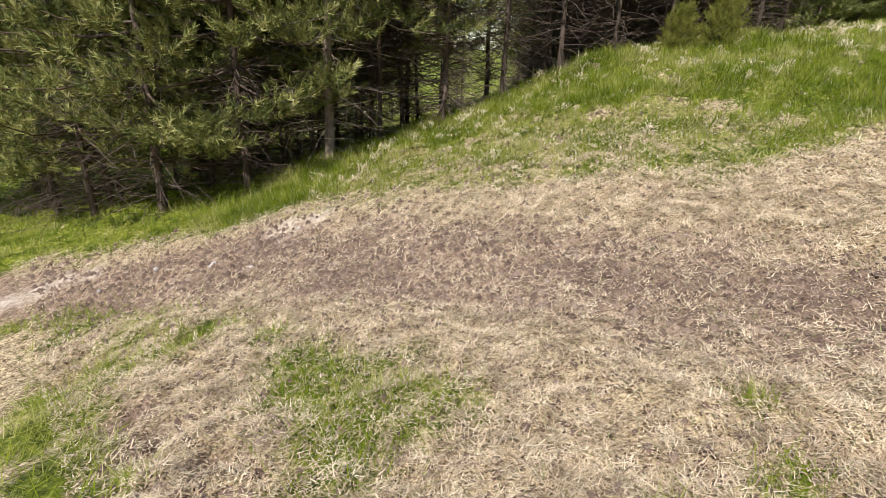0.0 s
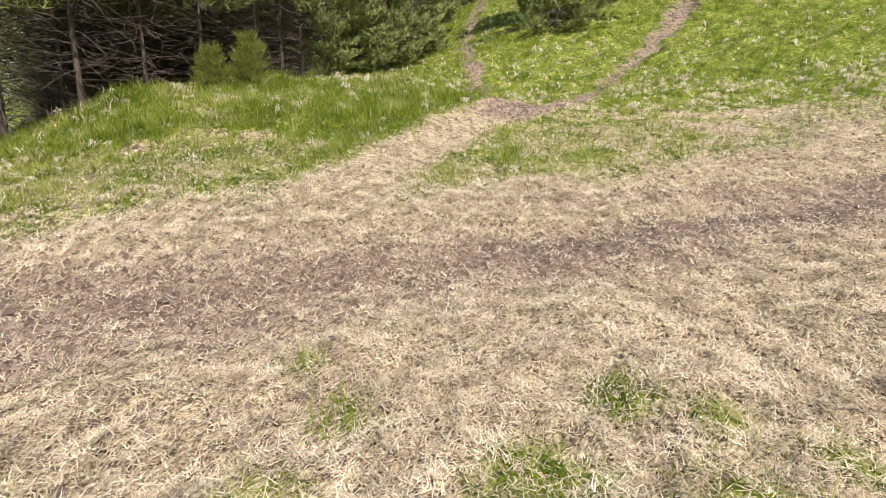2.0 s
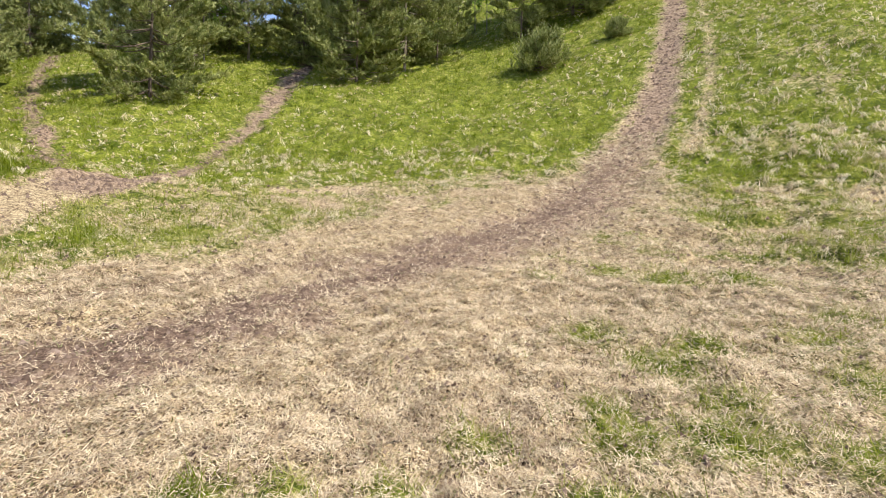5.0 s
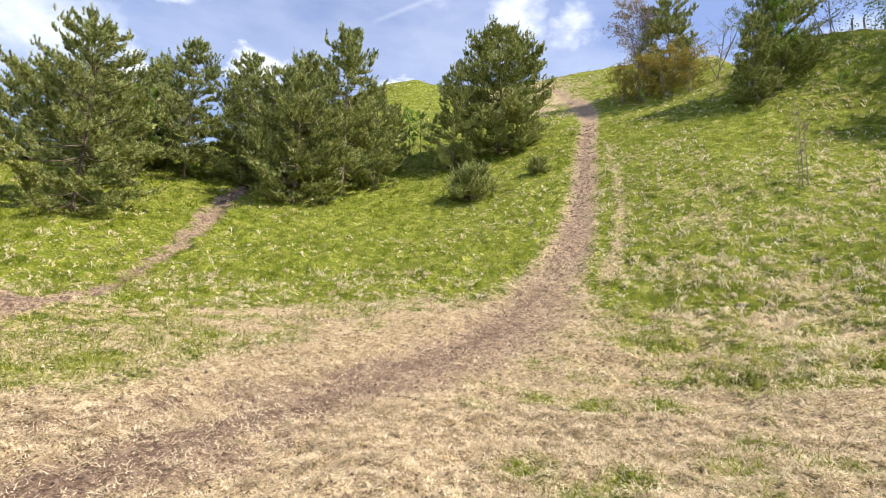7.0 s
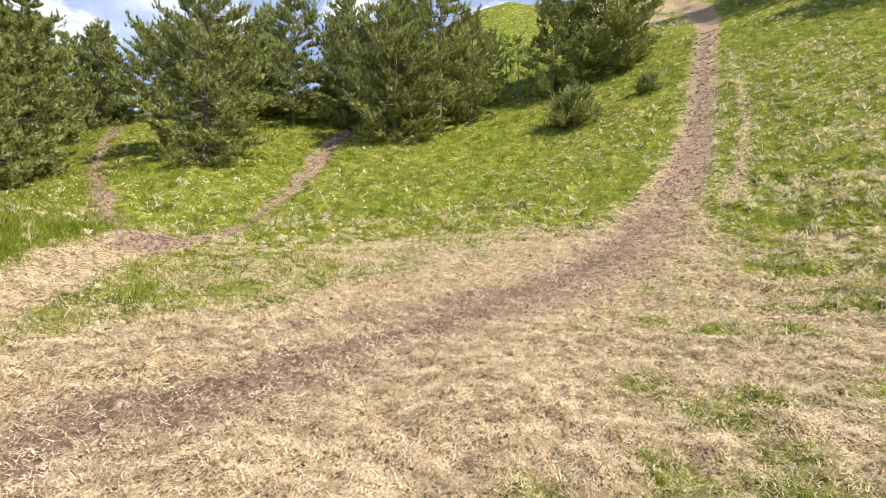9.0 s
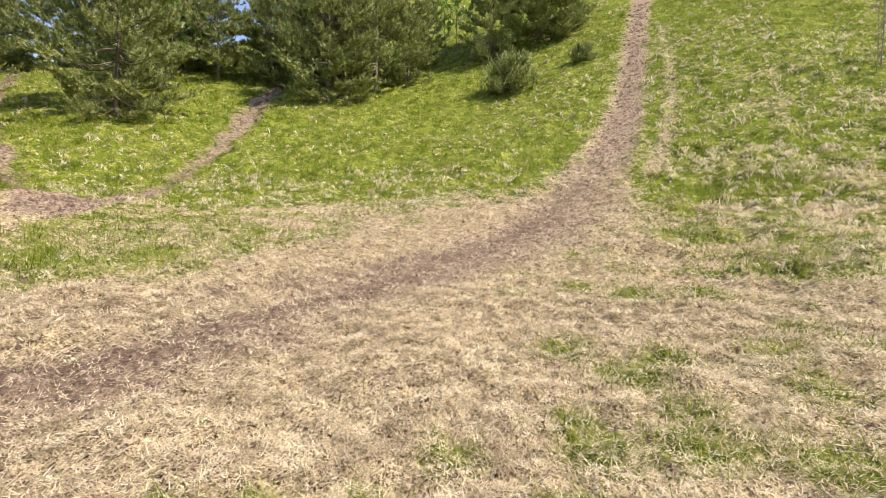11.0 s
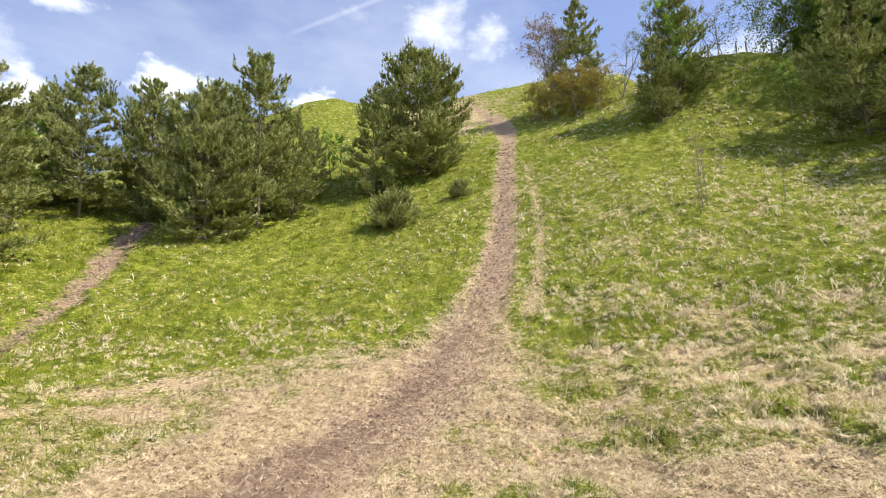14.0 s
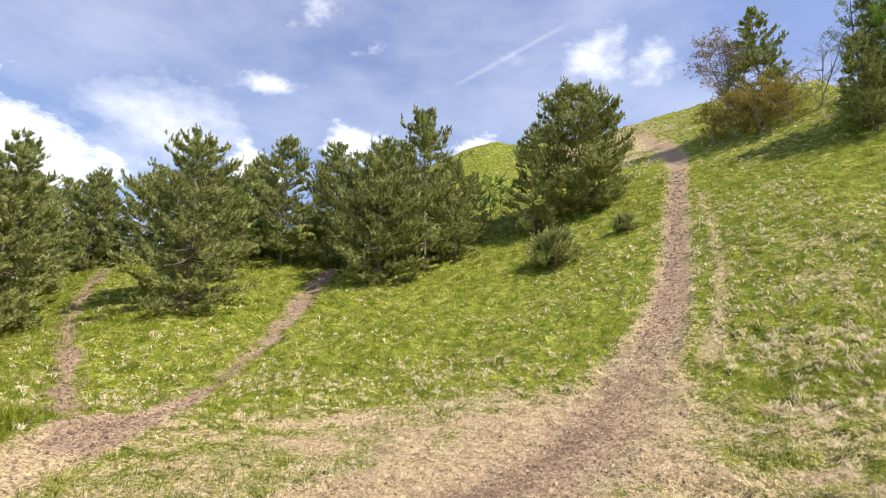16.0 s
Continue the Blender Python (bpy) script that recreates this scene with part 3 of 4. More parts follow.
def build_ground():
    radii = np.concatenate([np.arange(0.3, 9, 0.06), 9 * np.exp(np.arange(0, math.log(8), 0.0115)), 74 * np.exp(np.linspace(0, math.log(12), 22)), [1200, 1800, 2600]])
    ang = np.radians(np.concatenate([np.arange(-140, 50, 0.4), np.arange(50, 220, 3.4)]))
    n = len(ang)
    x = np.concatenate([[0], (radii[:, None] * np.sin(ang)).ravel()])
    y = np.concatenate([[0], (radii[:, None] * np.cos(ang)).ravel()])
    z = height(x, y)
    i, j = np.meshgrid(np.arange(len(radii) - 1), np.arange(n), indexing="ij")
    a, b = 1 + i * n + j, 1 + i * n + (j + 1) % n
    quads = np.stack([a, a + n, b + n, b], -1).reshape(-1, 4)
    hub = np.stack([np.zeros(n, int), 1 + np.arange(n), 1 + (np.arange(n) + 1) % n, 1 + (np.arange(n) + 1) % n], -1)
    tris = np.concatenate([quads[:, [0, 1, 2]], quads[:, [0, 2, 3]], hub[:, :3]])
    me = smooth(mesh_of("ground", np.stack([x, y, z], 1), tris[:, ::-1], GROUND))
    for key, v in (("dirt", dirt_mask(x, y)), ("straw", straw_mask(x, y)), ("rut_and_pit_shade", rut_mask(x, y)), ("sand", sand_mask(x, y))):
        me.attributes.new(key, "FLOAT", "POINT").data.foreach_set("value", v.astype(np.float32))
    return tagged(new("ground", me), "grassy hillside with mown straw and worn earth tracks", "ground", kind="structure")


build_ground()
rng = np.random.default_rng(7)


# ---- grass and straw ----
def blades(x, y, length, width, lean, seed, lift=0.0, curl=0.0, bent=True):
    """Tapered blades rooted on the ground: two triangles each, or one where not bent. lean: 0 upright, 1 flat."""
    r = np.random.default_rng(seed)
    n = len(x)
    z = height(x, y)
    e = 0.06
    flat = height(x, y, False)
    nx, ny = -(height(x + e, y, False) - flat) / e, -(height(x, y + e, False) - flat) / e
    a = r.uniform(0, 2 * np.pi, n)
    tilt = np.clip(lean, 0, 1) * np.pi / 2
    dx, dy = np.cos(a), np.sin(a)
    ch, cv = np.sin(tilt), np.cos(tilt)
    along_dir = np.stack([dx * ch, dy * ch, cv - (nx * dx + ny * dy) * ch], 1)
    side = np.stack([-dy, dx, (nx * dy - ny * dx) * 0.7 + r.uniform(-0.4, 0.4, n)], 1) * (width / 2)[:, None]
    root = np.stack([x, y, z + lift], 1)
    tip = root + along_dir * length[:, None] + np.stack([dx * curl * length, dy * curl * length, -0.6 * curl * length], 1)
    if not bent:
        co = np.stack([root - side, root + side, tip], 1).reshape(-1, 3)
        return co, np.arange(3 * n).reshape(-1, 3)
    knee = root + along_dir * (length * 0.55)[:, None]
    co = np.stack([root - side * 0.7, root + side * 0.7, knee + side, tip], 1).reshape(-1, 3)
    b = np.arange(n)[:, None] * 4
    return co, np.concatenate([b + [0, 1, 2], b + [0, 2, 3]], 0)


def stuff(name, co, faces, mat, label, category, tone):
    return tagged(new(name, mesh_of(name, co, faces, mat, tone)), label, category, kind="stuff")


def clumped(x, y, r, many, spread, far):
    """Gather places into tufts: each seed place becomes a tuft of blades with one tone."""
    k = len(x)
    tone = np.repeat(r.uniform(0, 1, k), many)
    s = np.repeat(spread * (0.6 + far * 0.03), many)
    return np.repeat(x, many) + r.normal(0, 1, k * many) * s, np.repeat(y, many) + r.normal(0, 1, k * many) * s, np.repeat(far, many), tone


def scatter(n, near, far, az0, az1, power, seed):
    """Places round the viewpoint, thinning outward."""
    r = np.random.default_rng(seed)
    u = r.uniform(0, 1, n)
    d = (near**power + u * (far**power - near**power)) ** (1 / power)
    a = np.radians(r.uniform(az0, az1, n))
    return d * np.sin(a), d * np.cos(a), d, r


def build_straw():
    for n, near, far, power, seed in ((640000, 0.75, 6.0, 1.3, 11), (1250000, 4.8, 18, 1.2, 14)):
        x, y, d, r = scatter(n, near, far, -138, 48, power, seed)
        lawn = (inside(x, y, MOWN) < 2.0) & (y > -9)
        x, y, d = x[lawn], y[lawn], d[lawn]
        s, dirt = straw_mask(x, y), dirt_mask(x, y)
        s = np.maximum(s, 0.4 * np.clip(0.5 - inside(x, y, MOWN), 0, 1))
        keep = r.uniform(0, 1, len(x)) < s * (1 - (0.76 - 0.3 * (y > 8)) * dirt) * (1 - 0.88 * np.maximum(rut_mask(x, y), sand_mask(x, y))) * (0.15 + 1.5 * fbm(x * 4, y * 4, 77, 3))
        x, y, d = x[keep], y[keep], d[keep]
        k = len(x)
        length = r.gamma(2.2, 0.011, k) * (0.75 + d * 0.055) + 0.012
        width = r.uniform(0.0024, 0.0052, k) * (0.7 + d * 0.2)
        tone = r.uniform(0, 1, k)
        lift = r.uniform(0.0, 0.045, k) * (0.4 + fbm(x * 5, y * 5, 78, 2))
        co, f = blades(x, y, length, width, r.uniform(0.5, 1.05, k), seed + 1, lift, 0.1, False)
        stuff("mown_straw", co, f, STRAW, "dry straw-coloured mown grass lying on the trodden ground", "straw", tone)
        pick = r.uniform(0, 1, k) < 0.08 + 0.14 * (x > 0.3)
        co, f = blades(x[pick] + 0.03, y[pick] + 0.02, length[pick] * 1.2, width[pick], r.uniform(0.3, 0.98, pick.sum()), seed + 2, 0.0, 0.15, False)
        stuff("wilted_grass", co, f, WILTED, "half-wilted olive grass blades among the straw", "grass", tone[pick])


def grass_patch(x, y, d, r, many, seed, grow=1.0, spread=0.045):
    s, dirt = straw_mask(x, y), dirt_mask(x, y)
    keep = r.uniform(0, 1, len(x)) < np.clip(1.0 - s * 1.08, 0, 1) * (1 - np.clip(dirt * 1.5, 0, 1))
    x, y, d = x[keep], y[keep], d[keep]
    short = np.clip(1.0 - 0.5 * straw_mask(x, y) - 0.4 * np.clip(0.5 - inside(x, y, MOWN), 0, 1), 0.35, 1)
    tall = np.repeat((0.35 + 1.2 * fbm(x * 0.9, y * 0.9, 41)) * short * r.uniform(0.6, 1.4, len(x)) * grow, many)
    x, y, d, tone = clumped(x, y, r, many, spread, d)
    k = len(x)
    length = r.uniform(0.08, 0.24, k) * tall * (0.9 + d * 0.014)
    width = r.uniform(0.003, 0.006, k) * (0.7 + d * 0.17)
    co, f = blades(x, y, length, width, r.uniform(0.05, 0.85, k), seed + 50, 0.0, 0.25, False)
    stuff("meadow_grass", co, f, GREEN, "fresh green spring grass covering the slope", "grass", tone)


def build_green():
    for n, near, far, power, seed, many in ((14000, 0.7, 10, 1.3, 21, 9), (52000, 5, 42, 1.0, 22, 10), (13000, 30, 75, 1.3, 23, 8)):
        x, y, d, r = scatter(n, near, far, -139, 49, power, seed)
        grass_patch(x, y, d, r, many, seed)
    # rank grass on the bank before the wood, and on the foot of the slope
    for n, x0, x1, y0, y1, grow, seed in ((15000, -13.5, -5.4, -5, 8, 1.1, 25), (6000, 2.5, 13, 6, 15, 0.7, 26)):
        r = np.random.default_rng(seed)
        x, y = r.uniform(x0, x1, n), r.uniform(y0, y1, n)
        rim = np.minimum.reduce([x - x0, x1 - x, y - y0, y1 - y]) + 3 * (fbm(x * 0.5, y * 0.5, 42) - 0.5)
        x, y = x[rim > 0.9], y[rim > 0.9]
        grass_patch(x, y, np.hypot(x, y), r, 11, seed, grow, 0.06)


def build_tufts():
    """Single green tufts that stand in the mown straw."""
    r = np.random.default_rng(91)
    x, y, size = (np.array(v) for v in zip(*(TUFTS + TUFTS_NEAR + TUFTS_EDGE)))
    many = (170 * size / 0.4 + 25).astype(int)
    cx, cy, S = np.repeat(x, many), np.repeat(y, many), np.repeat(size, many)
    k = len(cx)
    px, py = cx + r.normal(0, 0.42, k) * S, cy + r.normal(0, 0.42, k) * S
    d = np.hypot(px, py)
    length = r.uniform(0.05, 0.17, k) * (0.6 + 0.6 * np.clip(S / 0.4, 0.4, 1.3))
    co, f = blades(px, py, length, r.uniform(0.003, 0.006, k) * (0.8 + d * 0.12), r.uniform(0.1, 0.8, k), 92, 0.0, 0.3, False)
    stuff("grass_tuft", co, f, GREEN, "fresh green grass tufts standing in the mown straw", "grass", r.uniform(0.1, 0.9, k))


def build_tussocks(n, near, far, power, m, wide, seed):
    """Bleached last year's tufts that stand in the green slope, each a low dome of hanging blades."""
    x, y, d, r = scatter(n, near, far, -112, 48, power, seed)
    s, dirt = straw_mask(x, y), dirt_mask(x, y)
    thick = fbm(x * 0.3, y * 0.3, 71) + 0.10 * (x > 3) * (y < 30) + 0.16 * (x > 4.5) * (y < 26) - 0.02 * (x < 3) + 0.13 * (x < -6.5) * (y < 9)
    keep = ((s < 0.5) | ((x > 3.5) & (y > 7))) & (dirt < 0.1) & (thick > 0.5 + r.uniform(-0.14, 0.14, len(x)))
    x, y, d = x[keep], y[keep], d[keep]
    size = np.clip((r.gamma(1.3, 0.07, len(x)) + 0.04) * np.where(x > 4, 1.3, 0.85), 0.05, 0.34) * np.clip(0.5 + d / 22, 0.6, 1)
    stretch = np.repeat(r.uniform(0.7, 1.4, len(x)), m)
    S, n = np.repeat(size, m), len(x) * m
    a = r.uniform(0, 2 * np.pi, n)
    reach = S * r.uniform(0.3, 0.95, n)
    cx, cy, z0 = np.repeat(x, m), np.repeat(y, m), np.repeat(height(x, y), m)
    root = np.stack([cx + r.normal(0, 0.25, n) * S, cy + r.normal(0, 0.25, n) * S, z0 + S * r.uniform(0.2, 0.6, n)], 1)
    tip = np.stack([cx + np.cos(a) * reach * stretch, cy + np.sin(a) * reach, np.zeros(n)], 1)
    tip[:, 2] = height(tip[:, 0], tip[:, 1]) + S * r.uniform(0.0, 0.2, n)
    w = (r.uniform(0.004, 0.008, n) * (0.6 + np.repeat(d, m) * 0.15) * wide / 2)[:, None]
    side = np.stack([-np.sin(a), np.cos(a), r.uniform(-0.3, 0.3, n)], 1) * w
    co = np.stack([root - side, root + side, tip], 1).reshape(-1, 3)
    stuff("dry_tussock", co, np.arange(3 * n).reshape(-1, 3), TUSSOCK, "bleached dry grass tufts standing in the green slope", "grass", np.repeat(r.uniform(0, 1, len(x)), m))


def build_clods():
    """Crumbs of earth on the worn track."""
    x, y, d, r = scatter(260000, 1.0, 42, -137, 40, 1.0, 81)
    keep = r.uniform(0, 1, len(x)) < np.maximum(dirt_mask(x, y) * 0.9, np.where(y < 0, 0.3, 0.16) * straw_mask(x, y))
    x, y, d = x[keep], y[keep], d[keep]
    n = len(x)
    s = np.minimum(r.gamma(1.7, 0.010, n) + 0.006, 0.035) * (0.7 + d * 0.065) * np.where(y < 1, 1.3, 1.0)
    base = np.array([(1, 0, 0), (-0.5, 0.87, 0), (-0.5, -0.87, 0), (0.1, 0.1, 0.9)])
    a = r.uniform(0, 2 * np.pi, n)
    c, sn = np.cos(a), np.sin(a)
    pts = base[None] * r.uniform(0.6, 1.3, (n, 4, 3)) * s[:, None, None]
    px, py = pts[..., 0] * c[:, None] - pts[..., 1] * sn[:, None], pts[..., 0] * sn[:, None] + pts[..., 1] * c[:, None]
    z = height(x, y)
    co = np.stack([px + x[:, None], py + y[:, None], pts[..., 2] + z[:, None] - 0.004], -1).reshape(-1, 3)
    b = np.arange(n)[:, None] * 4
    f = np.concatenate([b + [0, 1, 3], b + [1, 2, 3], b + [2, 0, 3]], 0)
    stuff("soil_clods", co, f, CLOD, "loose dry brown clods on the worn track", "soil", r.uniform(0, 1, n))


# ---- trees ----
def tube(points, radii, sides=5):
    """Rings round a bent line, as quads."""
    points, radii = np.asarray(points, float), np.asarray(radii, float)
    d = np.gradient(points, axis=0)
    d /= np.linalg.norm(d, axis=1)[:, None] + 1e-9
    ref = np.where(np.abs(d[:, 2:3]) > 0.9, [[1.0, 0, 0]], [[0, 0, 1.0]])
    u = np.cross(d, ref)
    u /= np.linalg.norm(u, axis=1)[:, None] + 1e-9
    v = np.cross(d, u)
    a = np.linspace(0, 2 * np.pi, sides, endpoint=False)
    co = points[:, None] + radii[:, None, None] * (np.cos(a)[None, :, None] * u[:, None] + np.sin(a)[None, :, None] * v[:, None])
    i, j = np.meshgrid(np.arange(len(points) - 1), np.arange(sides), indexing="ij")
    q = np.stack([i * sides + j, i * sides + (j + 1) % sides, (i + 1) * sides + (j + 1) % sides, (i + 1) * sides + j], -1).reshape(-1, 4)
    return co.reshape(-1, 3), q


class Wood:
    def __init__(self):
        self.co, self.q, self.n = [], [], 0

    def add(self, points, radii, sides=5):
        co, q = tube(points, radii, sides)
        self.co.append(co)
        self.q.append(q + self.n)
        self.n += len(co)

    def mesh(self, name, mat):
        return smooth(mesh_of(name, np.concatenate(self.co), np.concatenate(self.q), mat))


def needle_tufts(base, way, length, count, width, r, needle=0.1):
    """Bottle-brush shoots: needles set all along each shoot, flaring at its foot and closing forward at its tip."""
    n = len(base)
    way = (way / (np.linalg.norm(way, axis=1)[:, None] + 1e-9))[:, None]
    s = r.uniform(0, 1, (n, count, 1))
    u = r.normal(0, 1, (n, count, 3))
    u -= (u * way).sum(-1, keepdims=True) * way
    u /= np.linalg.norm(u, axis=-1, keepdims=True) + 1e-9
    start = base[:, None] + way * length[:, None, None] * s
    out = way * (0.5 + 0.6 * s) + u * (1.0 - 0.5 * s)
    side = np.cross(out, r.normal(0, 1, (n, count, 3)))
    side *= width * r.uniform(0.35, 0.65, (n, count, 1)) / (np.linalg.norm(side, axis=-1, keepdims=True) + 1e-9)
    tip = start + out * needle * r.uniform(0.7, 1.2, (n, count, 1))
    co = np.stack([start - side, start + side, tip], 2).reshape(-1, 3)
    return co, np.arange(n * count * 3).reshape(-1, 3)


def pine(tall, spread, clear, seed, shoots=9, needles=24, dead=0, mat=NEEDLES, bark=PINE_BARK, width=0.042, needle=0.15, label="", dense=1.0, point=0.62, girth=0.008, uneven=(0.5, 0.8, 1.0, 1.2), tier=1.0):
    """A Scots pine: bent trunk, whorls of rising limbs with side twigs, bottle-brush shoots, dead twigs below the crown."""
    r = np.random.default_rng(seed)
    wood, bases, ways, lens = Wood(), [], [], []
    k = 14
    hgt = np.linspace(0, tall, k)
    bend = np.cumsum(r.normal(0, 0.012 * tall / k * 3, (k, 2)), axis=0)
    bend -= bend[0]
    axis = np.column_stack([bend, hgt])
    axis[0, 2] = -0.35
    rad = girth * tall * (1 - hgt / tall) ** 0.85 + 0.012
    rad[0] *= 1.25
    wood.add(axis, rad, 7)

    def at(h):
        return np.array([np.interp(h, hgt, axis[:, 0]), np.interp(h, hgt, axis[:, 1]), h])

    h, ring = clear * tall, 0
    while h < tall * 0.985:
        f = (h - clear * tall) / (tall - clear * tall)
        reach = spread * (1 - f ** (1.1 / point)) ** 0.8 * (0.7 + 0.3 * min(1, f * 4)) + 0.18
        for b in range(r.integers(5, 8)):
            a = ring * 0.9 + b * 2 * np.pi / 6 + r.normal(0, 0.3)
            L = reach * r.choice(uneven) * r.uniform(0.85, 1.15)
            rise = -0.16 + 0.5 * f + r.normal(0, 0.12)
            s = np.linspace(0, 1, 5)
            p = at(min(h + r.normal(0, 0.1), tall)) + np.column_stack([np.cos(a) * L * s, np.sin(a) * L * s, L * (rise * s - 0.14 * (1 - f) * np.sin(s * 2.6) + 0.22 * s**2)])
            wood.add(p, (0.008 + 0.009 * L) * (1 - 0.85 * s), 3)
            m = max(7, int(shoots * L * dense + 2.5))
            st = r.uniform(0.3, 1.0, m) ** 0.75
            st[0] = 1.0
            q = np.column_stack([np.interp(st, s, p[:, c]) for c in range(3)])
            fwd = np.array([np.cos(a), np.sin(a), rise + 0.3])
            lat = np.array([-np.sin(a), np.cos(a), 0])
            sd = r.choice([-1, 1], m)[:, None] * r.uniform(0.2, 1.2, m)[:, None]
            w = fwd * r.uniform(0.3, 1, (m, 1)) + lat * sd + np.column_stack([np.zeros((m, 2)), r.uniform(-0.1, 0.5, m)])
            wn = w / np.linalg.norm(w, axis=1)[:, None]
            tw = r.uniform(0.05, 0.55, m) * (0.45 + 0.3 * L)
            # each twig ends in a bottle-brush shoot, the upper ones upright like candles
            for part, turn, up in ((1.0, 0.0, 0.3 + 1.3 * f), (0.4, r.choice([-0.7, 0.7]), 0.2 + 0.9 * f)):
                bases.append(q + wn * (tw * part)[:, None])
                ways.append(wn * 0.6 + lat * turn + np.array([0, 0, up]) + r.normal(0, 0.2, (m, 3)))
                lens.append(r.uniform(0.16, 0.38, m))
        ring += 1
        h += r.uniform(0.36, 0.62) * tier * tall / 10
    # leader
    bases.append(np.repeat(at(tall)[None], 4, 0) - [0, 0, 0.3])
    ways.append(np.array([[0, 0, 1.0], [0.3, 0, 1], [-0.2, 0.3, 1], [-0.1, -0.3, 1]]))
    lens.append(np.full(4, 0.55))
    for _ in range(dead):
        hh = r.uniform(0.06, 1.0) * (clear + 0.12) * tall
        a, L = r.uniform(0, 2 * np.pi), r.uniform(0.25, 1.0) * spread * 0.75
        s = np.linspace(0, 1, 5)
        p = at(hh) + np.column_stack([np.cos(a) * L * s, np.sin(a) * L * s, L * (r.uniform(-0.3, 0.35) * s + r.uniform(-0.3, 0.1) * s**2)]) + r.normal(0, 0.03, (5, 3)) * s[:, None]
        wood.add(p, 0.013 * (1 - 0.8 * s), 3)
        for _ in range(3):
            o = p[r.integers(1, 5)]
            w = np.array([np.cos(a), np.sin(a), 0]) + r.normal(0, 0.7, 3)
            wood.add(o + np.outer(np.linspace(0, 1, 3), w * r.uniform(0.15, 0.4)), [0.007, 0.005, 0.003], 3)
    bases = np.concatenate(bases)
    tone = r.uniform(0, 1, len(bases))
    co, f = needle_tufts(bases, np.concatenate(ways), np.concatenate(lens), needles, width, r, needle)
    tree = tagged(new("pine_tree"), label, "tree")
    for name, me in (("trunk", wood.mesh("trunk", bark)), ("crown", mesh_of("crown", co, f, mat, np.repeat(tone, needles)))):
        new(name, me).parent = tree
    return tree


def set_tree(tree, x, y, turn, size, sink=0.0):
    tree.matrix_basis = pose(x, y, ground_at(x, y) - sink, 0, 0, turn) @ Matrix.Diagonal((size, size, size, 1))
    return tree


def more(tree, x, y, turn, size, sink=0.0, label=""):
    t = copy_thing(tree, pose(x, y, ground_at(x, y) - sink, 0, 0, turn))
    t.scale = (size, size, size)
    if label:
        t["label"] = label
    return t


def broadleaf(name, tall, spread, clear, seed, bark, leaf, leaves, size, stems=1, droop=0.0, twigs=5, label="", girth=0.011, limbs=16, category="tree"):
    """A leafy or budding tree or bush: stems, limbs, forked twigs and small folded leaves along them."""
    r = np.random.default_rng(seed)
    wood, spots = Wood(), []
    for s_ in range(stems):
        lean = r.normal(0, 0.05 if stems == 1 else 0.22, 2)
        top = tall * (1 if s_ == 0 else r.uniform(0.65, 0.95))
        k = 9
        hgt = np.linspace(0, top, k)
        off = r.normal(0, 0.05, 2) * (stems > 1) * 4
        axis = np.column_stack([off[0] + lean[0] * hgt + np.cumsum(r.normal(0, 0.02 * top / k * 2, k)), off[1] + lean[1] * hgt + np.cumsum(r.normal(0, 0.02 * top / k * 2, k)), hgt])
        axis[0, 2] = -0.3
        wood.add(axis, girth * top * (1 - hgt / top) ** 0.9 / (stems**0.4) + 0.008, 6)
        for b in range(max(4, limbs // stems)):
            f = r.uniform(clear, 0.97)
            o = np.array([np.interp(f * top, hgt, axis[:, c]) for c in range(3)])
            a = b * 2.4 + r.normal(0, 0.4)
            shape = np.sin(np.clip((f - clear) / (1 - clear), 0.05, 1) * 2.5 + 0.45)
            L = spread * max(0.25, shape) * r.uniform(0.7, 1.15)
            rise = r.uniform(0.45, 1.0)
            t = np.linspace(0, 1, 6)
            p = o + np.column_stack([np.cos(a) * L * t, np.sin(a) * L * t, L * (rise * t - droop * 1.5 * t**2.2)])
            p += r.normal(0, 0.03 * L, p.shape) * t[:, None]
            wood.add(p, (0.006 + 0.010 * L) * (1 - 0.85 * t), 4)
            for _ in range(twigs):
                i = r.integers(1, 6)
                w = np.array([np.cos(a), np.sin(a), 0.4]) * 0.6 + r.normal(0, 0.6, 3)
                w[2] -= droop * 1.3
                l2 = L * r.uniform(0.2, 0.5)
                q = p[i] + np.outer(np.linspace(0, 1, 4), w * l2) - np.outer(np.linspace(0, 1, 4) ** 2, [0, 0, droop * l2 * 1.4])
                wood.add(q, 0.005 * np.linspace(1, 0.35, 4) + 0.002, 3)
                spots.append(q[1:])
    spots = np.concatenate(spots)
    tree = tagged(new(name), label, category)
    new("trunk", wood.mesh("trunk", bark)).parent = tree
    if leaves:
        pick = r.integers(0, len(spots) // 3, leaves) * 3
        t = r.uniform(0, 2, leaves)
        low = pick + t.astype(int)
        o = spots[low] + (spots[low + 1] - spots[low]) * (t % 1)[:, None] + r.normal(0, (0.055 - 0.06 * droop) * spread, (leaves, 3))
        u = r.normal(0, 1, (leaves, 3))
        u /= np.linalg.norm(u, axis=1)[:, None]
        v = np.cross(u, r.normal(0, 1, (leaves, 3)))
        v /= np.linalg.norm(v, axis=1)[:, None]
        sz = size * r.uniform(0.6, 1.3, (leaves, 1))
        co = np.stack([o, o + u * sz * 0.5 + v * sz * 0.36, o + u * sz, o + u * sz * 0.5 - v * sz * 0.36], 1).reshape(-1, 3)
        b4 = np.arange(leaves)[:, None] * 4
        new("crown", mesh_of("crown", co, np.concatenate([b4 + [0, 1, 2], b4 + [0, 2, 3]]), leaf, r.uniform(0, 1, leaves))).parent = tree
    return tree


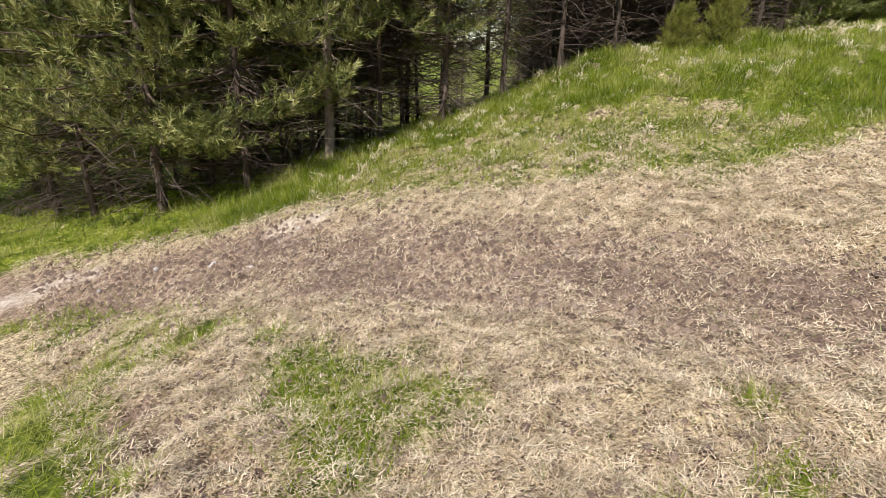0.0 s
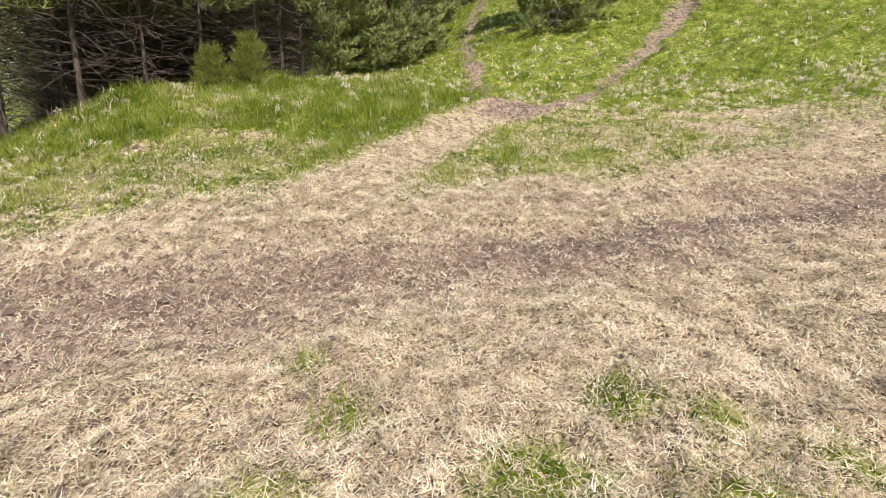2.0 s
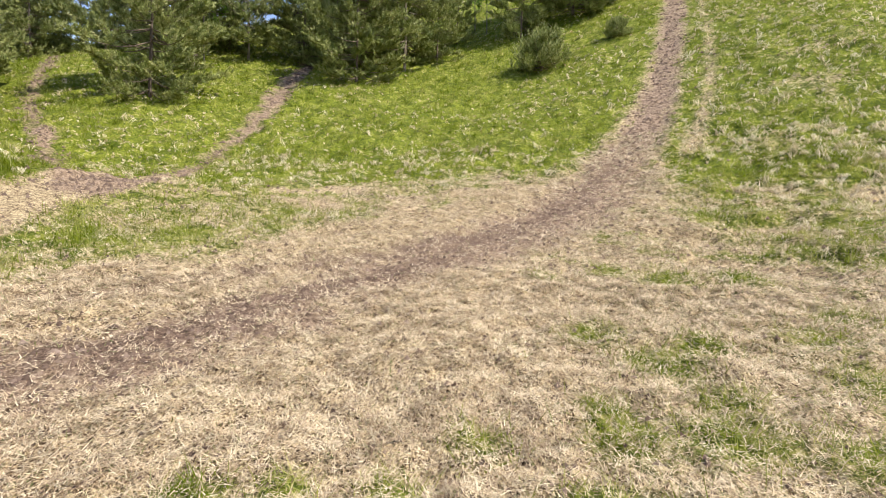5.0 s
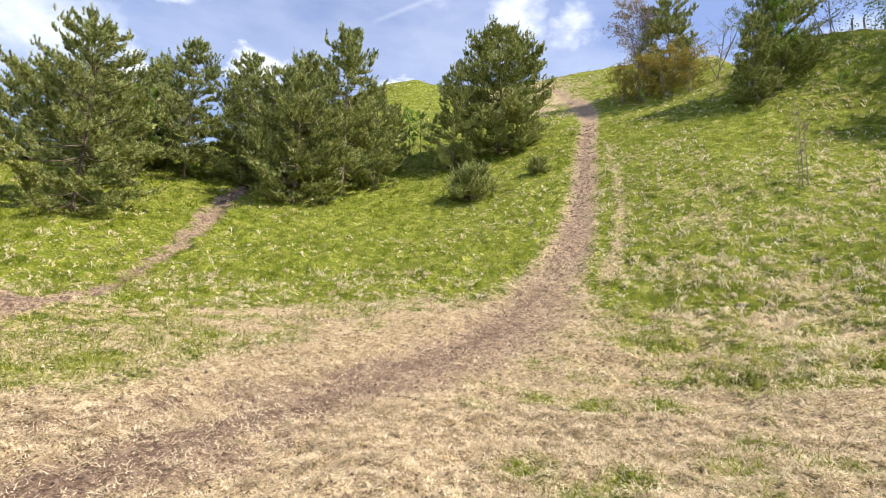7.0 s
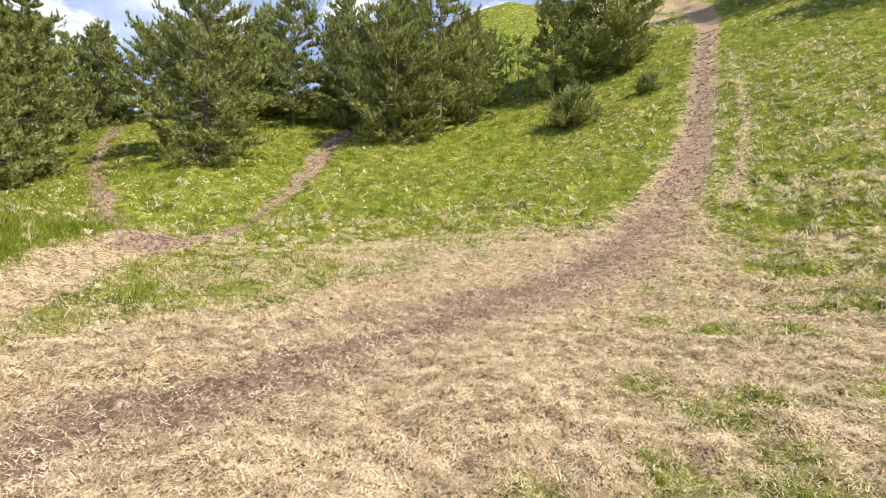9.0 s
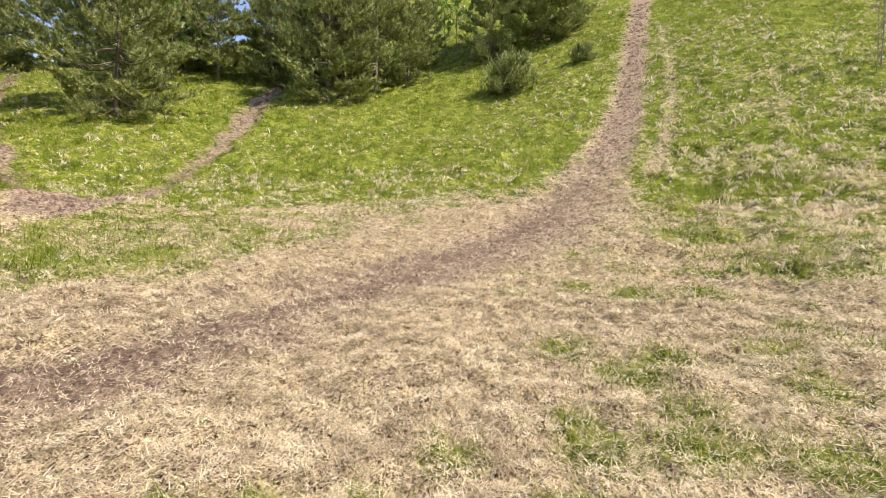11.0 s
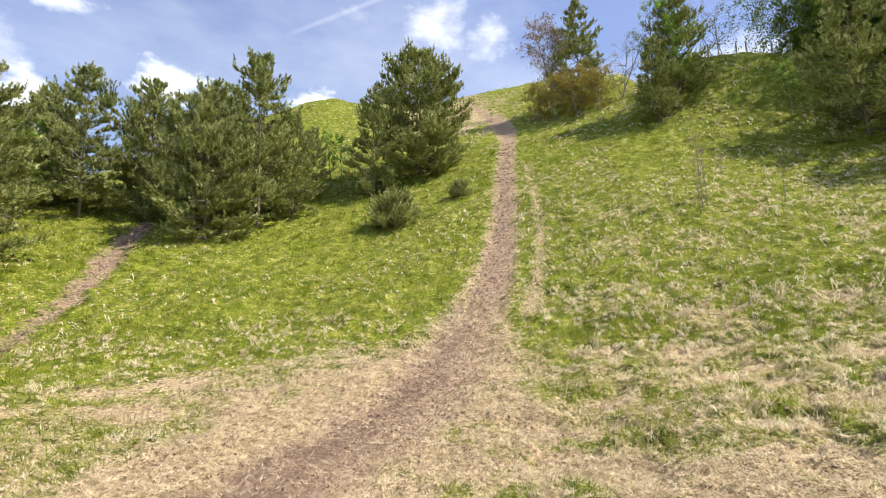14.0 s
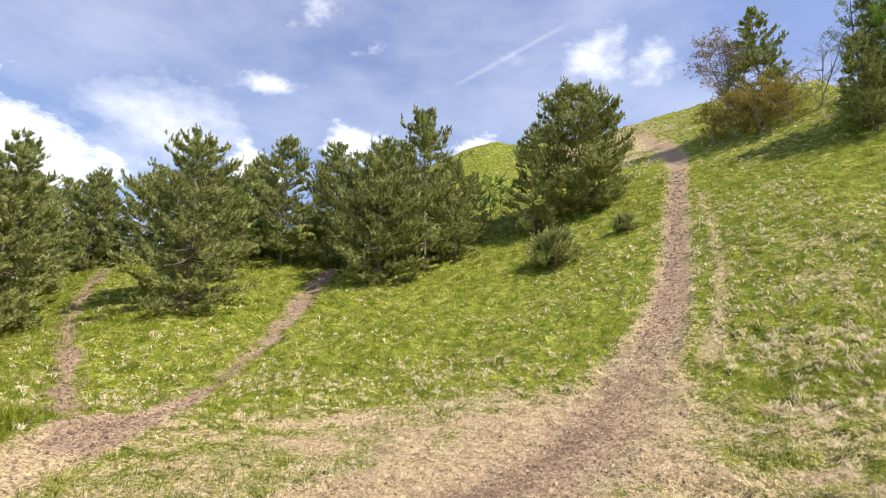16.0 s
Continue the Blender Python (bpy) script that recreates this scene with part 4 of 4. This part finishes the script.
def plant(kinds, spots, group):
    """Set each kind at its first spot and copies of it at the others."""
    used = set()
    for k, x, y, turn, size in spots:
        if k in used:
            t = more(kinds[k], x, y, turn, size)
        else:
            t = set_tree(kinds[k], x, y, turn, size)
            used.add(k)
        t["group"] = group


def build_hill_pines():
    label = "bushy young Scots pine with olive-green tiers"
    full = [pine(10, 2.8, 0.03, 101, label=label, point=0.6), pine(10, 2.4, 0.06, 102, label=label, point=0.72), pine(10, 3.1, 0.03, 103, label=label, point=0.52),
            pine(10, 2.5, 0.14, 104, label="open-crowned Scots pine with visible pale trunk", dense=0.85, point=0.62, bark=PALE_PINE_BARK),
            pine(10, 3.7, 0.03, 105, label="large rounded pine with dense crown down to the ground", dense=1.2, point=0.42, uneven=(0.85, 0.95, 1.05), tier=0.62)]
    beside_path = [(1, -20.7, 13.9, 45, 0.78), (1, -23.3, 16.2, 0, 0.66), (2, -16.4, 18.5, 160, 0.80), (3, -17.9, 27.7, 250, 0.84), (0, -15.5, 29.7, 300, 0.84), (2, -12.9, 28.8, 20, 0.74), (0, -10.0, 24.7, 80, 0.78),
                   (3, -8.55, 27.9, 200, 0.99), (1, -7.3, 30.2, 130, 0.62), (1, -7.0, 34.4, 70, 0.5), (1, -2.75, 33.0, 10, 0.72), (4, 0.3, 35.6, 50, 0.93)]
    behind = [(1, -32.0, 26.5, 100, 0.74), (2, -29.0, 29.0, 10, 0.7), (0, -19.2, 22.8, 75, 0.60), (1, -18.3, 34.5, 15, 0.70), (2, -11.4, 31.0, 95, 0.74), (0, -13.6, 33.0, 95, 0.78), (1, -22.5, 31.0, 40, 0.70), (2, -26.5, 29.5, 140, 0.70),
              (0, -34.0, 28.0, 200, 0.74), (1, -27.5, 18.6, 20, 0.66), (2, -25.0, 14.0, 70, 0.72), (0, -29.0, 16.5, 260, 0.76), (2, -20.6, 25.0, 30, 0.56), (0, -23.2, 27.6, 220, 0.58), (2, -20.2, 29.2, 300, 0.58), (2, -15.0, 33.0, 20, 0.6), (0, -11.2, 28.3, 140, 0.6), (2, -9.4, 31.2, 250, 0.55), (2, -27.5, 31.5, 60, 0.66), (0, -24.2, 33.0, 190, 0.68), (2, -31.0, 22.6, 20, 0.58), (0, -34.0, 23.2, 310, 0.66), (2, -38.0, 29.0, 80, 0.8), (0, -30.2, 19.8, 170, 0.56), (0, -21.6, 27.6, 20, 0.52)]
    far_back = [(0, -33.0, 31.0, 110, 0.74), (1, -36.0, 30.0, 10, 0.78), (2, -19.0, 11.6, 120, 0.54), (1, -21.5, 12.4, 0, 0.65), (2, -17.6, 9.4, 30, 0.47), (0, -16.5, 7.8, 190, 0.46), (0, -37, 25, 30, 0.85), (2, -36, 17, 80, 0.85)]
    plant(full, [(k, x, y, turn, 0.98 * size) for k, x, y, turn, size in beside_path + behind + far_back], "pines on the hillside")


def build_forest():
    edge_label = "shaggy pine at the wood's edge with green skirts"
    label = "slender forest pine with bare dark trunk and dead twigs"
    lone = pine(11, 2.3, 0.24, 205, 7, 26, 90, width=0.02, needle=0.12, mat=DULL_NEEDLES, bark=PALE_PINE_BARK, label="pine with pale lit trunk and long dead branches", girth=0.0078)
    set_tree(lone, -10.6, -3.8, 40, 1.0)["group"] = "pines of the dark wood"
    shaggy = [pine(10, 2.5, 0.15, 211, 8, 26, 110, width=0.02, needle=0.12, mat=DULL_NEEDLES, bark=DARK_BARK, label=edge_label, girth=0.0065), pine(11, 2.6, 0.17, 212, 8, 26, 110, width=0.02, needle=0.12, mat=DULL_NEEDLES, bark=DARK_BARK, label=edge_label, girth=0.0065)]
    spots = [(0, -9.8, -5.2, 0, 0.9), (1, -9.3, -6.7, 60, 0.95), (0, -10.4, -9.1, 130, 0.95), (1, -11.2, -9.3, 320, 0.9), (0, -12.1, -7.3, 280, 0.9), (1, -12.4, -11.9, 20, 1.0), (0, -13.6, -13.2, 200, 1.1), (0, -16.0, -16.0, 20, 1.2), (1, -13.0, -16.5, 90, 1.0)]
    plant(shaggy, spots, "pines of the dark wood")
    wood = [pine(10, 1.9, 0.24, 201, 4, 12, 110, width=0.024, needle=0.12, mat=DULL_NEEDLES, bark=DARK_BARK, label=label, girth=0.0048), pine(10, 1.8, 0.30, 202, 4, 12, 120, width=0.024, needle=0.12, mat=DULL_NEEDLES, bark=DARK_BARK, label=label, girth=0.0044),
            pine(9, 1.6, 0.22, 203, 4, 12, 130, width=0.024, needle=0.12, mat=DULL_NEEDLES, bark=DARK_BARK, label=label, girth=0.0038)]
    r = np.random.default_rng(5)
    line = [(-11.9, -4.6), (-11.6, -3.0), (-11.4, -1.6), (-12.0, -0.4), (-12.4, 0.8), (-12.9, 2.0), (-13.4, 3.2), (-13.9, 4.6), (-14.7, 5.6)]
    while len(line) < 112:
        x, y = r.uniform(-29, -12.0), r.uniform(-10, 12)
        edge = -11.6 - 0.30 * max(y, 0) - 0.02 * y * y * (y > 0)
        if x > edge or (y < 0.5 and x < -14.0 + 0.5 * y) or y > -0.42 * x or min(math.hypot(x - a, y - b) for a, b in line) < 0.8:
            continue
        line.append((x, y))
    # the far side of the sunny glade behind the wood's edge
    while len(line) < 140:
        x, y = r.uniform(-50, -33), r.uniform(-34, 2)
        if min(math.hypot(x - a, y - b) for a, b in line) > 1.6:
            line.append((x, y))
    plant(wood, [(i % 3, x, y, r.uniform(0, 360), r.uniform(0.8, 1.1)) for i, (x, y) in enumerate(line)], "pines of the dark wood")


def build_right_side():
    label = "bushy young Scots pine with dense olive-green crown"
    spruce = pine(10, 2.5, 0.05, 301, label="dark slender pine above the bushes", point=0.9)
    set_tree(spruce, 16.0, 46.6, 20, 1.08)
    plant([pine(10, 3.0, 0.04, 302, label="wide shady pine spreading low over the slope"), pine(10, 2.2, 0.06, 303, label=label, point=0.8)],
          [(0, 25.9, 27.0, 0, 0.95), (1, 17.9, 35.2, 30, 0.66), (1, 20.6, 36.8, 80, 1.0), (0, 28.5, 20.5, 90, 1.1), (0, 30.5, 27.0, 200, 0.95)], "pines on the slope")
    set_tree(broadleaf("poplar_tree", 10.5, 1.7, 0.2, 311, GREY_BARK, LEAVES, 5200, 0.13, label="slim tree in bright fresh leaf", limbs=26), 19.8, 36.0, 0, 0.95)
    set_tree(broadleaf("willow_tree", 10, 1.5, 0.25, 312, GREY_BARK, WILLOW, 3600, 0.10, label="silvery young tree behind the pine", limbs=22), 18.5, 37.2, 0, 0.97)
    rusty = broadleaf("rusty_bush", 4.4, 2.2, 0.12, 321, GREY_BARK, RUSTY, 4200, 0.14, 5, label="rusty brown and yellow budding bush", limbs=30, category="bush")
    set_tree(rusty, 12.9, 44.6, 0, 0.9)
    for x, y, s in ((14.6, 43.4, 1.0), (16.2, 42.8, 0.85), (11.8, 46.5, 0.75)):
        more(rusty, x, y, x * 50, s)
    budding = broadleaf("budding_tree", 9.0, 2.0, 0.25, 331, GREY_BARK, BUDS, 3600, 0.11, 2, label="thin budding tree with brownish twigs", limbs=26, twigs=8)
    set_tree(budding, 13.2, 46.0, 0, 1.35)
    more(budding, 14.0, 46.4, 120, 1.05)
    bare = broadleaf("bare_tree", 7.0, 2.3, 0.22, 341, GREY_BARK, None, 0, 0.1, 3, label="small bare tree with fine grey twigs", limbs=42, twigs=14)
    set_tree(bare, 19.0, 43.6, 0, 1.0)
    more(bare, 26.2, 40.4, 90, 0.95)
    birch_label = "spreading birch with pale trunk and hanging leaves"
    birch = broadleaf("birch_tree", 15, 5.6, 0.22, 351, BIRCH_BARK, BIRCH_LEAVES, 22000, 0.17, label=birch_label, droop=0.6, limbs=44, twigs=16)
    set_tree(birch, 31.8, 37.0, 0, 0.95)
    more(birch, 34.0, 39.0, 150, 0.85)
    # denser birches added beyond the view, to cast shade on the bank
    thick = broadleaf("birch_tree", 13, 5.2, 0.15, 352, BIRCH_BARK, BIRCH_LEAVES, 28000, 0.19, label=birch_label, droop=0.5, limbs=40, twigs=10)
    set_tree(thick, 36.5, 34.0, 0, 1.0)
    # further unseen shade casters for the bank
    for x, y, s in ((40.0, 37.0, 1.1), (41.0, 31.0, 1.05), (33.8, 31.6, 0.8), (36.5, 29.0, 0.9), (39.0, 33.6, 1.0), (37.2, 38.0, 0.9), (35.0, 33.0, 0.8), (32.4, 33.8, 0.62)):
        more(thick, x, y, x * 37, s)
    sapling = broadleaf("sapling", 3.4, 0.45, 0.3, 361, GREY_BARK, BUDS, 90, 0.08, label="thin leafless sapling standing in the grass", girth=0.005, limbs=9, twigs=3)
    set_tree(sapling, 11.6, 19.8, 0, 1.0)
    for x, y, s in ((12.0, 20.3, 0.8), (11.2, 19.4, 0.7), (14.9, 19.6, 0.75), (13.2, 21.0, 0.6), (17.6, 30.6, 0.6), (16.2, 17.9, 0.6), (-16.0, 20.6, 0.5)):
        more(sapling, x, y, x * 71, s)
    young = broadleaf("young_tree", 3.2, 0.9, 0.2, 371, GREY_BARK, LEAVES, 420, 0.13, label="leafy sapling on the bank", girth=0.008, limbs=12, twigs=3)
    set_tree(young, 22.3, 33.5, 0, 0.45)
    for x, y, s in ((25.5, 31.9, 1.1), (12.6, 43.0, 0.5), (-6.2, 36.8, 1.3), (-5.2, 35.6, 1.2), (-12.8, -14.2, 0.9), (-13.6, -14.9, 1.1), (-14.2, -13.9, 1.0), (-20.5, 27.6, 1.6), (-19.4, 25.8, 1.4)):
        more(young, x, y, x * 31, s)


def build_posts():
    """Weathered fence posts along the brow of the bank."""
    first = None
    for i, (x, y) in enumerate([(24.9, 39.6), (26.63, 38.48), (27.22, 38.07), (28.58, 37.07), (29.53, 36.32)]):
        m = pose(x, y, ground_at(x, y) - 0.2, 2 * math.sin(i * 3), 2 * math.cos(i * 5), 25 * i)
        if first is None:
            bm = bmesh.new()
            bmesh.ops.create_cone(bm, cap_ends=True, segments=8, radius1=0.07, radius2=0.055, depth=1.4)
            for v in bm.verts:
                v.co.z += 0.7 + (0.05 if v.co.x > 0 and v.co.z > 0 else 0)
            me = bpy.data.meshes.new("fence_post")
            bm.to_mesh(me)
            bm.free()
            me.materials.append(GREY_BARK)
            first = tagged(new("fence_post", me), "weathered grey wooden post on the grassy brow", "fence post", group="fence posts on the brow")
            first.matrix_basis = m
        else:
            copy_thing(first, m)


def build_small():
    bush = pine(1.5, 1.2, 0.02, 401, 4, 16, needle=0.11, width=0.045, label="small pine bush low in the grass", dense=0.6, girth=0.012, point=1.0)
    set_tree(bush, -1.1, 27.0, 0, 1.0, 0.05)
    more(bush, 2.6, 29.4, 70, 0.5, 0.05)
    light = pine(1.9, 0.7, 0.06, 402, 5, 16, mat=NEEDLES_LIGHT, needle=0.10, width=0.014, label="yellow-green pine sapling on the bank", dense=0.5, girth=0.012, point=1.3)
    set_tree(light, -10.9, 3.4, 0, 0.42)
    more(light, -11.5, 2.9, 100, 0.4)
    # pale stones on the bare track
    for i, (x, y, s) in enumerate(((-5.65, -3.6, 0.055), (-6.0, -4.6, 0.035), (-5.2, -2.9, 0.03), (-6.1, -2.7, 0.03), (-5.8, -5.3, 0.045))):
        bm = bmesh.new()
        bmesh.ops.create_icosphere(bm, subdivisions=2, radius=1)
        for v in bm.verts:
            v.co *= 0.8 + 0.4 * noise.noise(v.co * 1.3 + Vector((i * 7, 0, 0)))
        me = bpy.data.meshes.new("stone")
        bm.to_mesh(me)
        bm.free()
        me.materials.append(STONE)
        ob = tagged(new("stone", smooth(me)), "small pale stone on the bare earth track", "stone")
        ob.matrix_basis = pose(x, y, ground_at(x, y) + s * 0.2, 0, 0, 50 * i) @ Matrix.Diagonal((s * 1.5, s, s * 0.7, 1))


build_straw()
build_green()
build_tufts()
build_tussocks(7500, 5.5, 17, 1.4, 30, 0.75, 61)
build_tussocks(38000, 15, 62, 1.1, 11, 1.15, 62)
build_clods()
build_hill_pines()
build_forest()
build_right_side()
build_posts()
build_small()
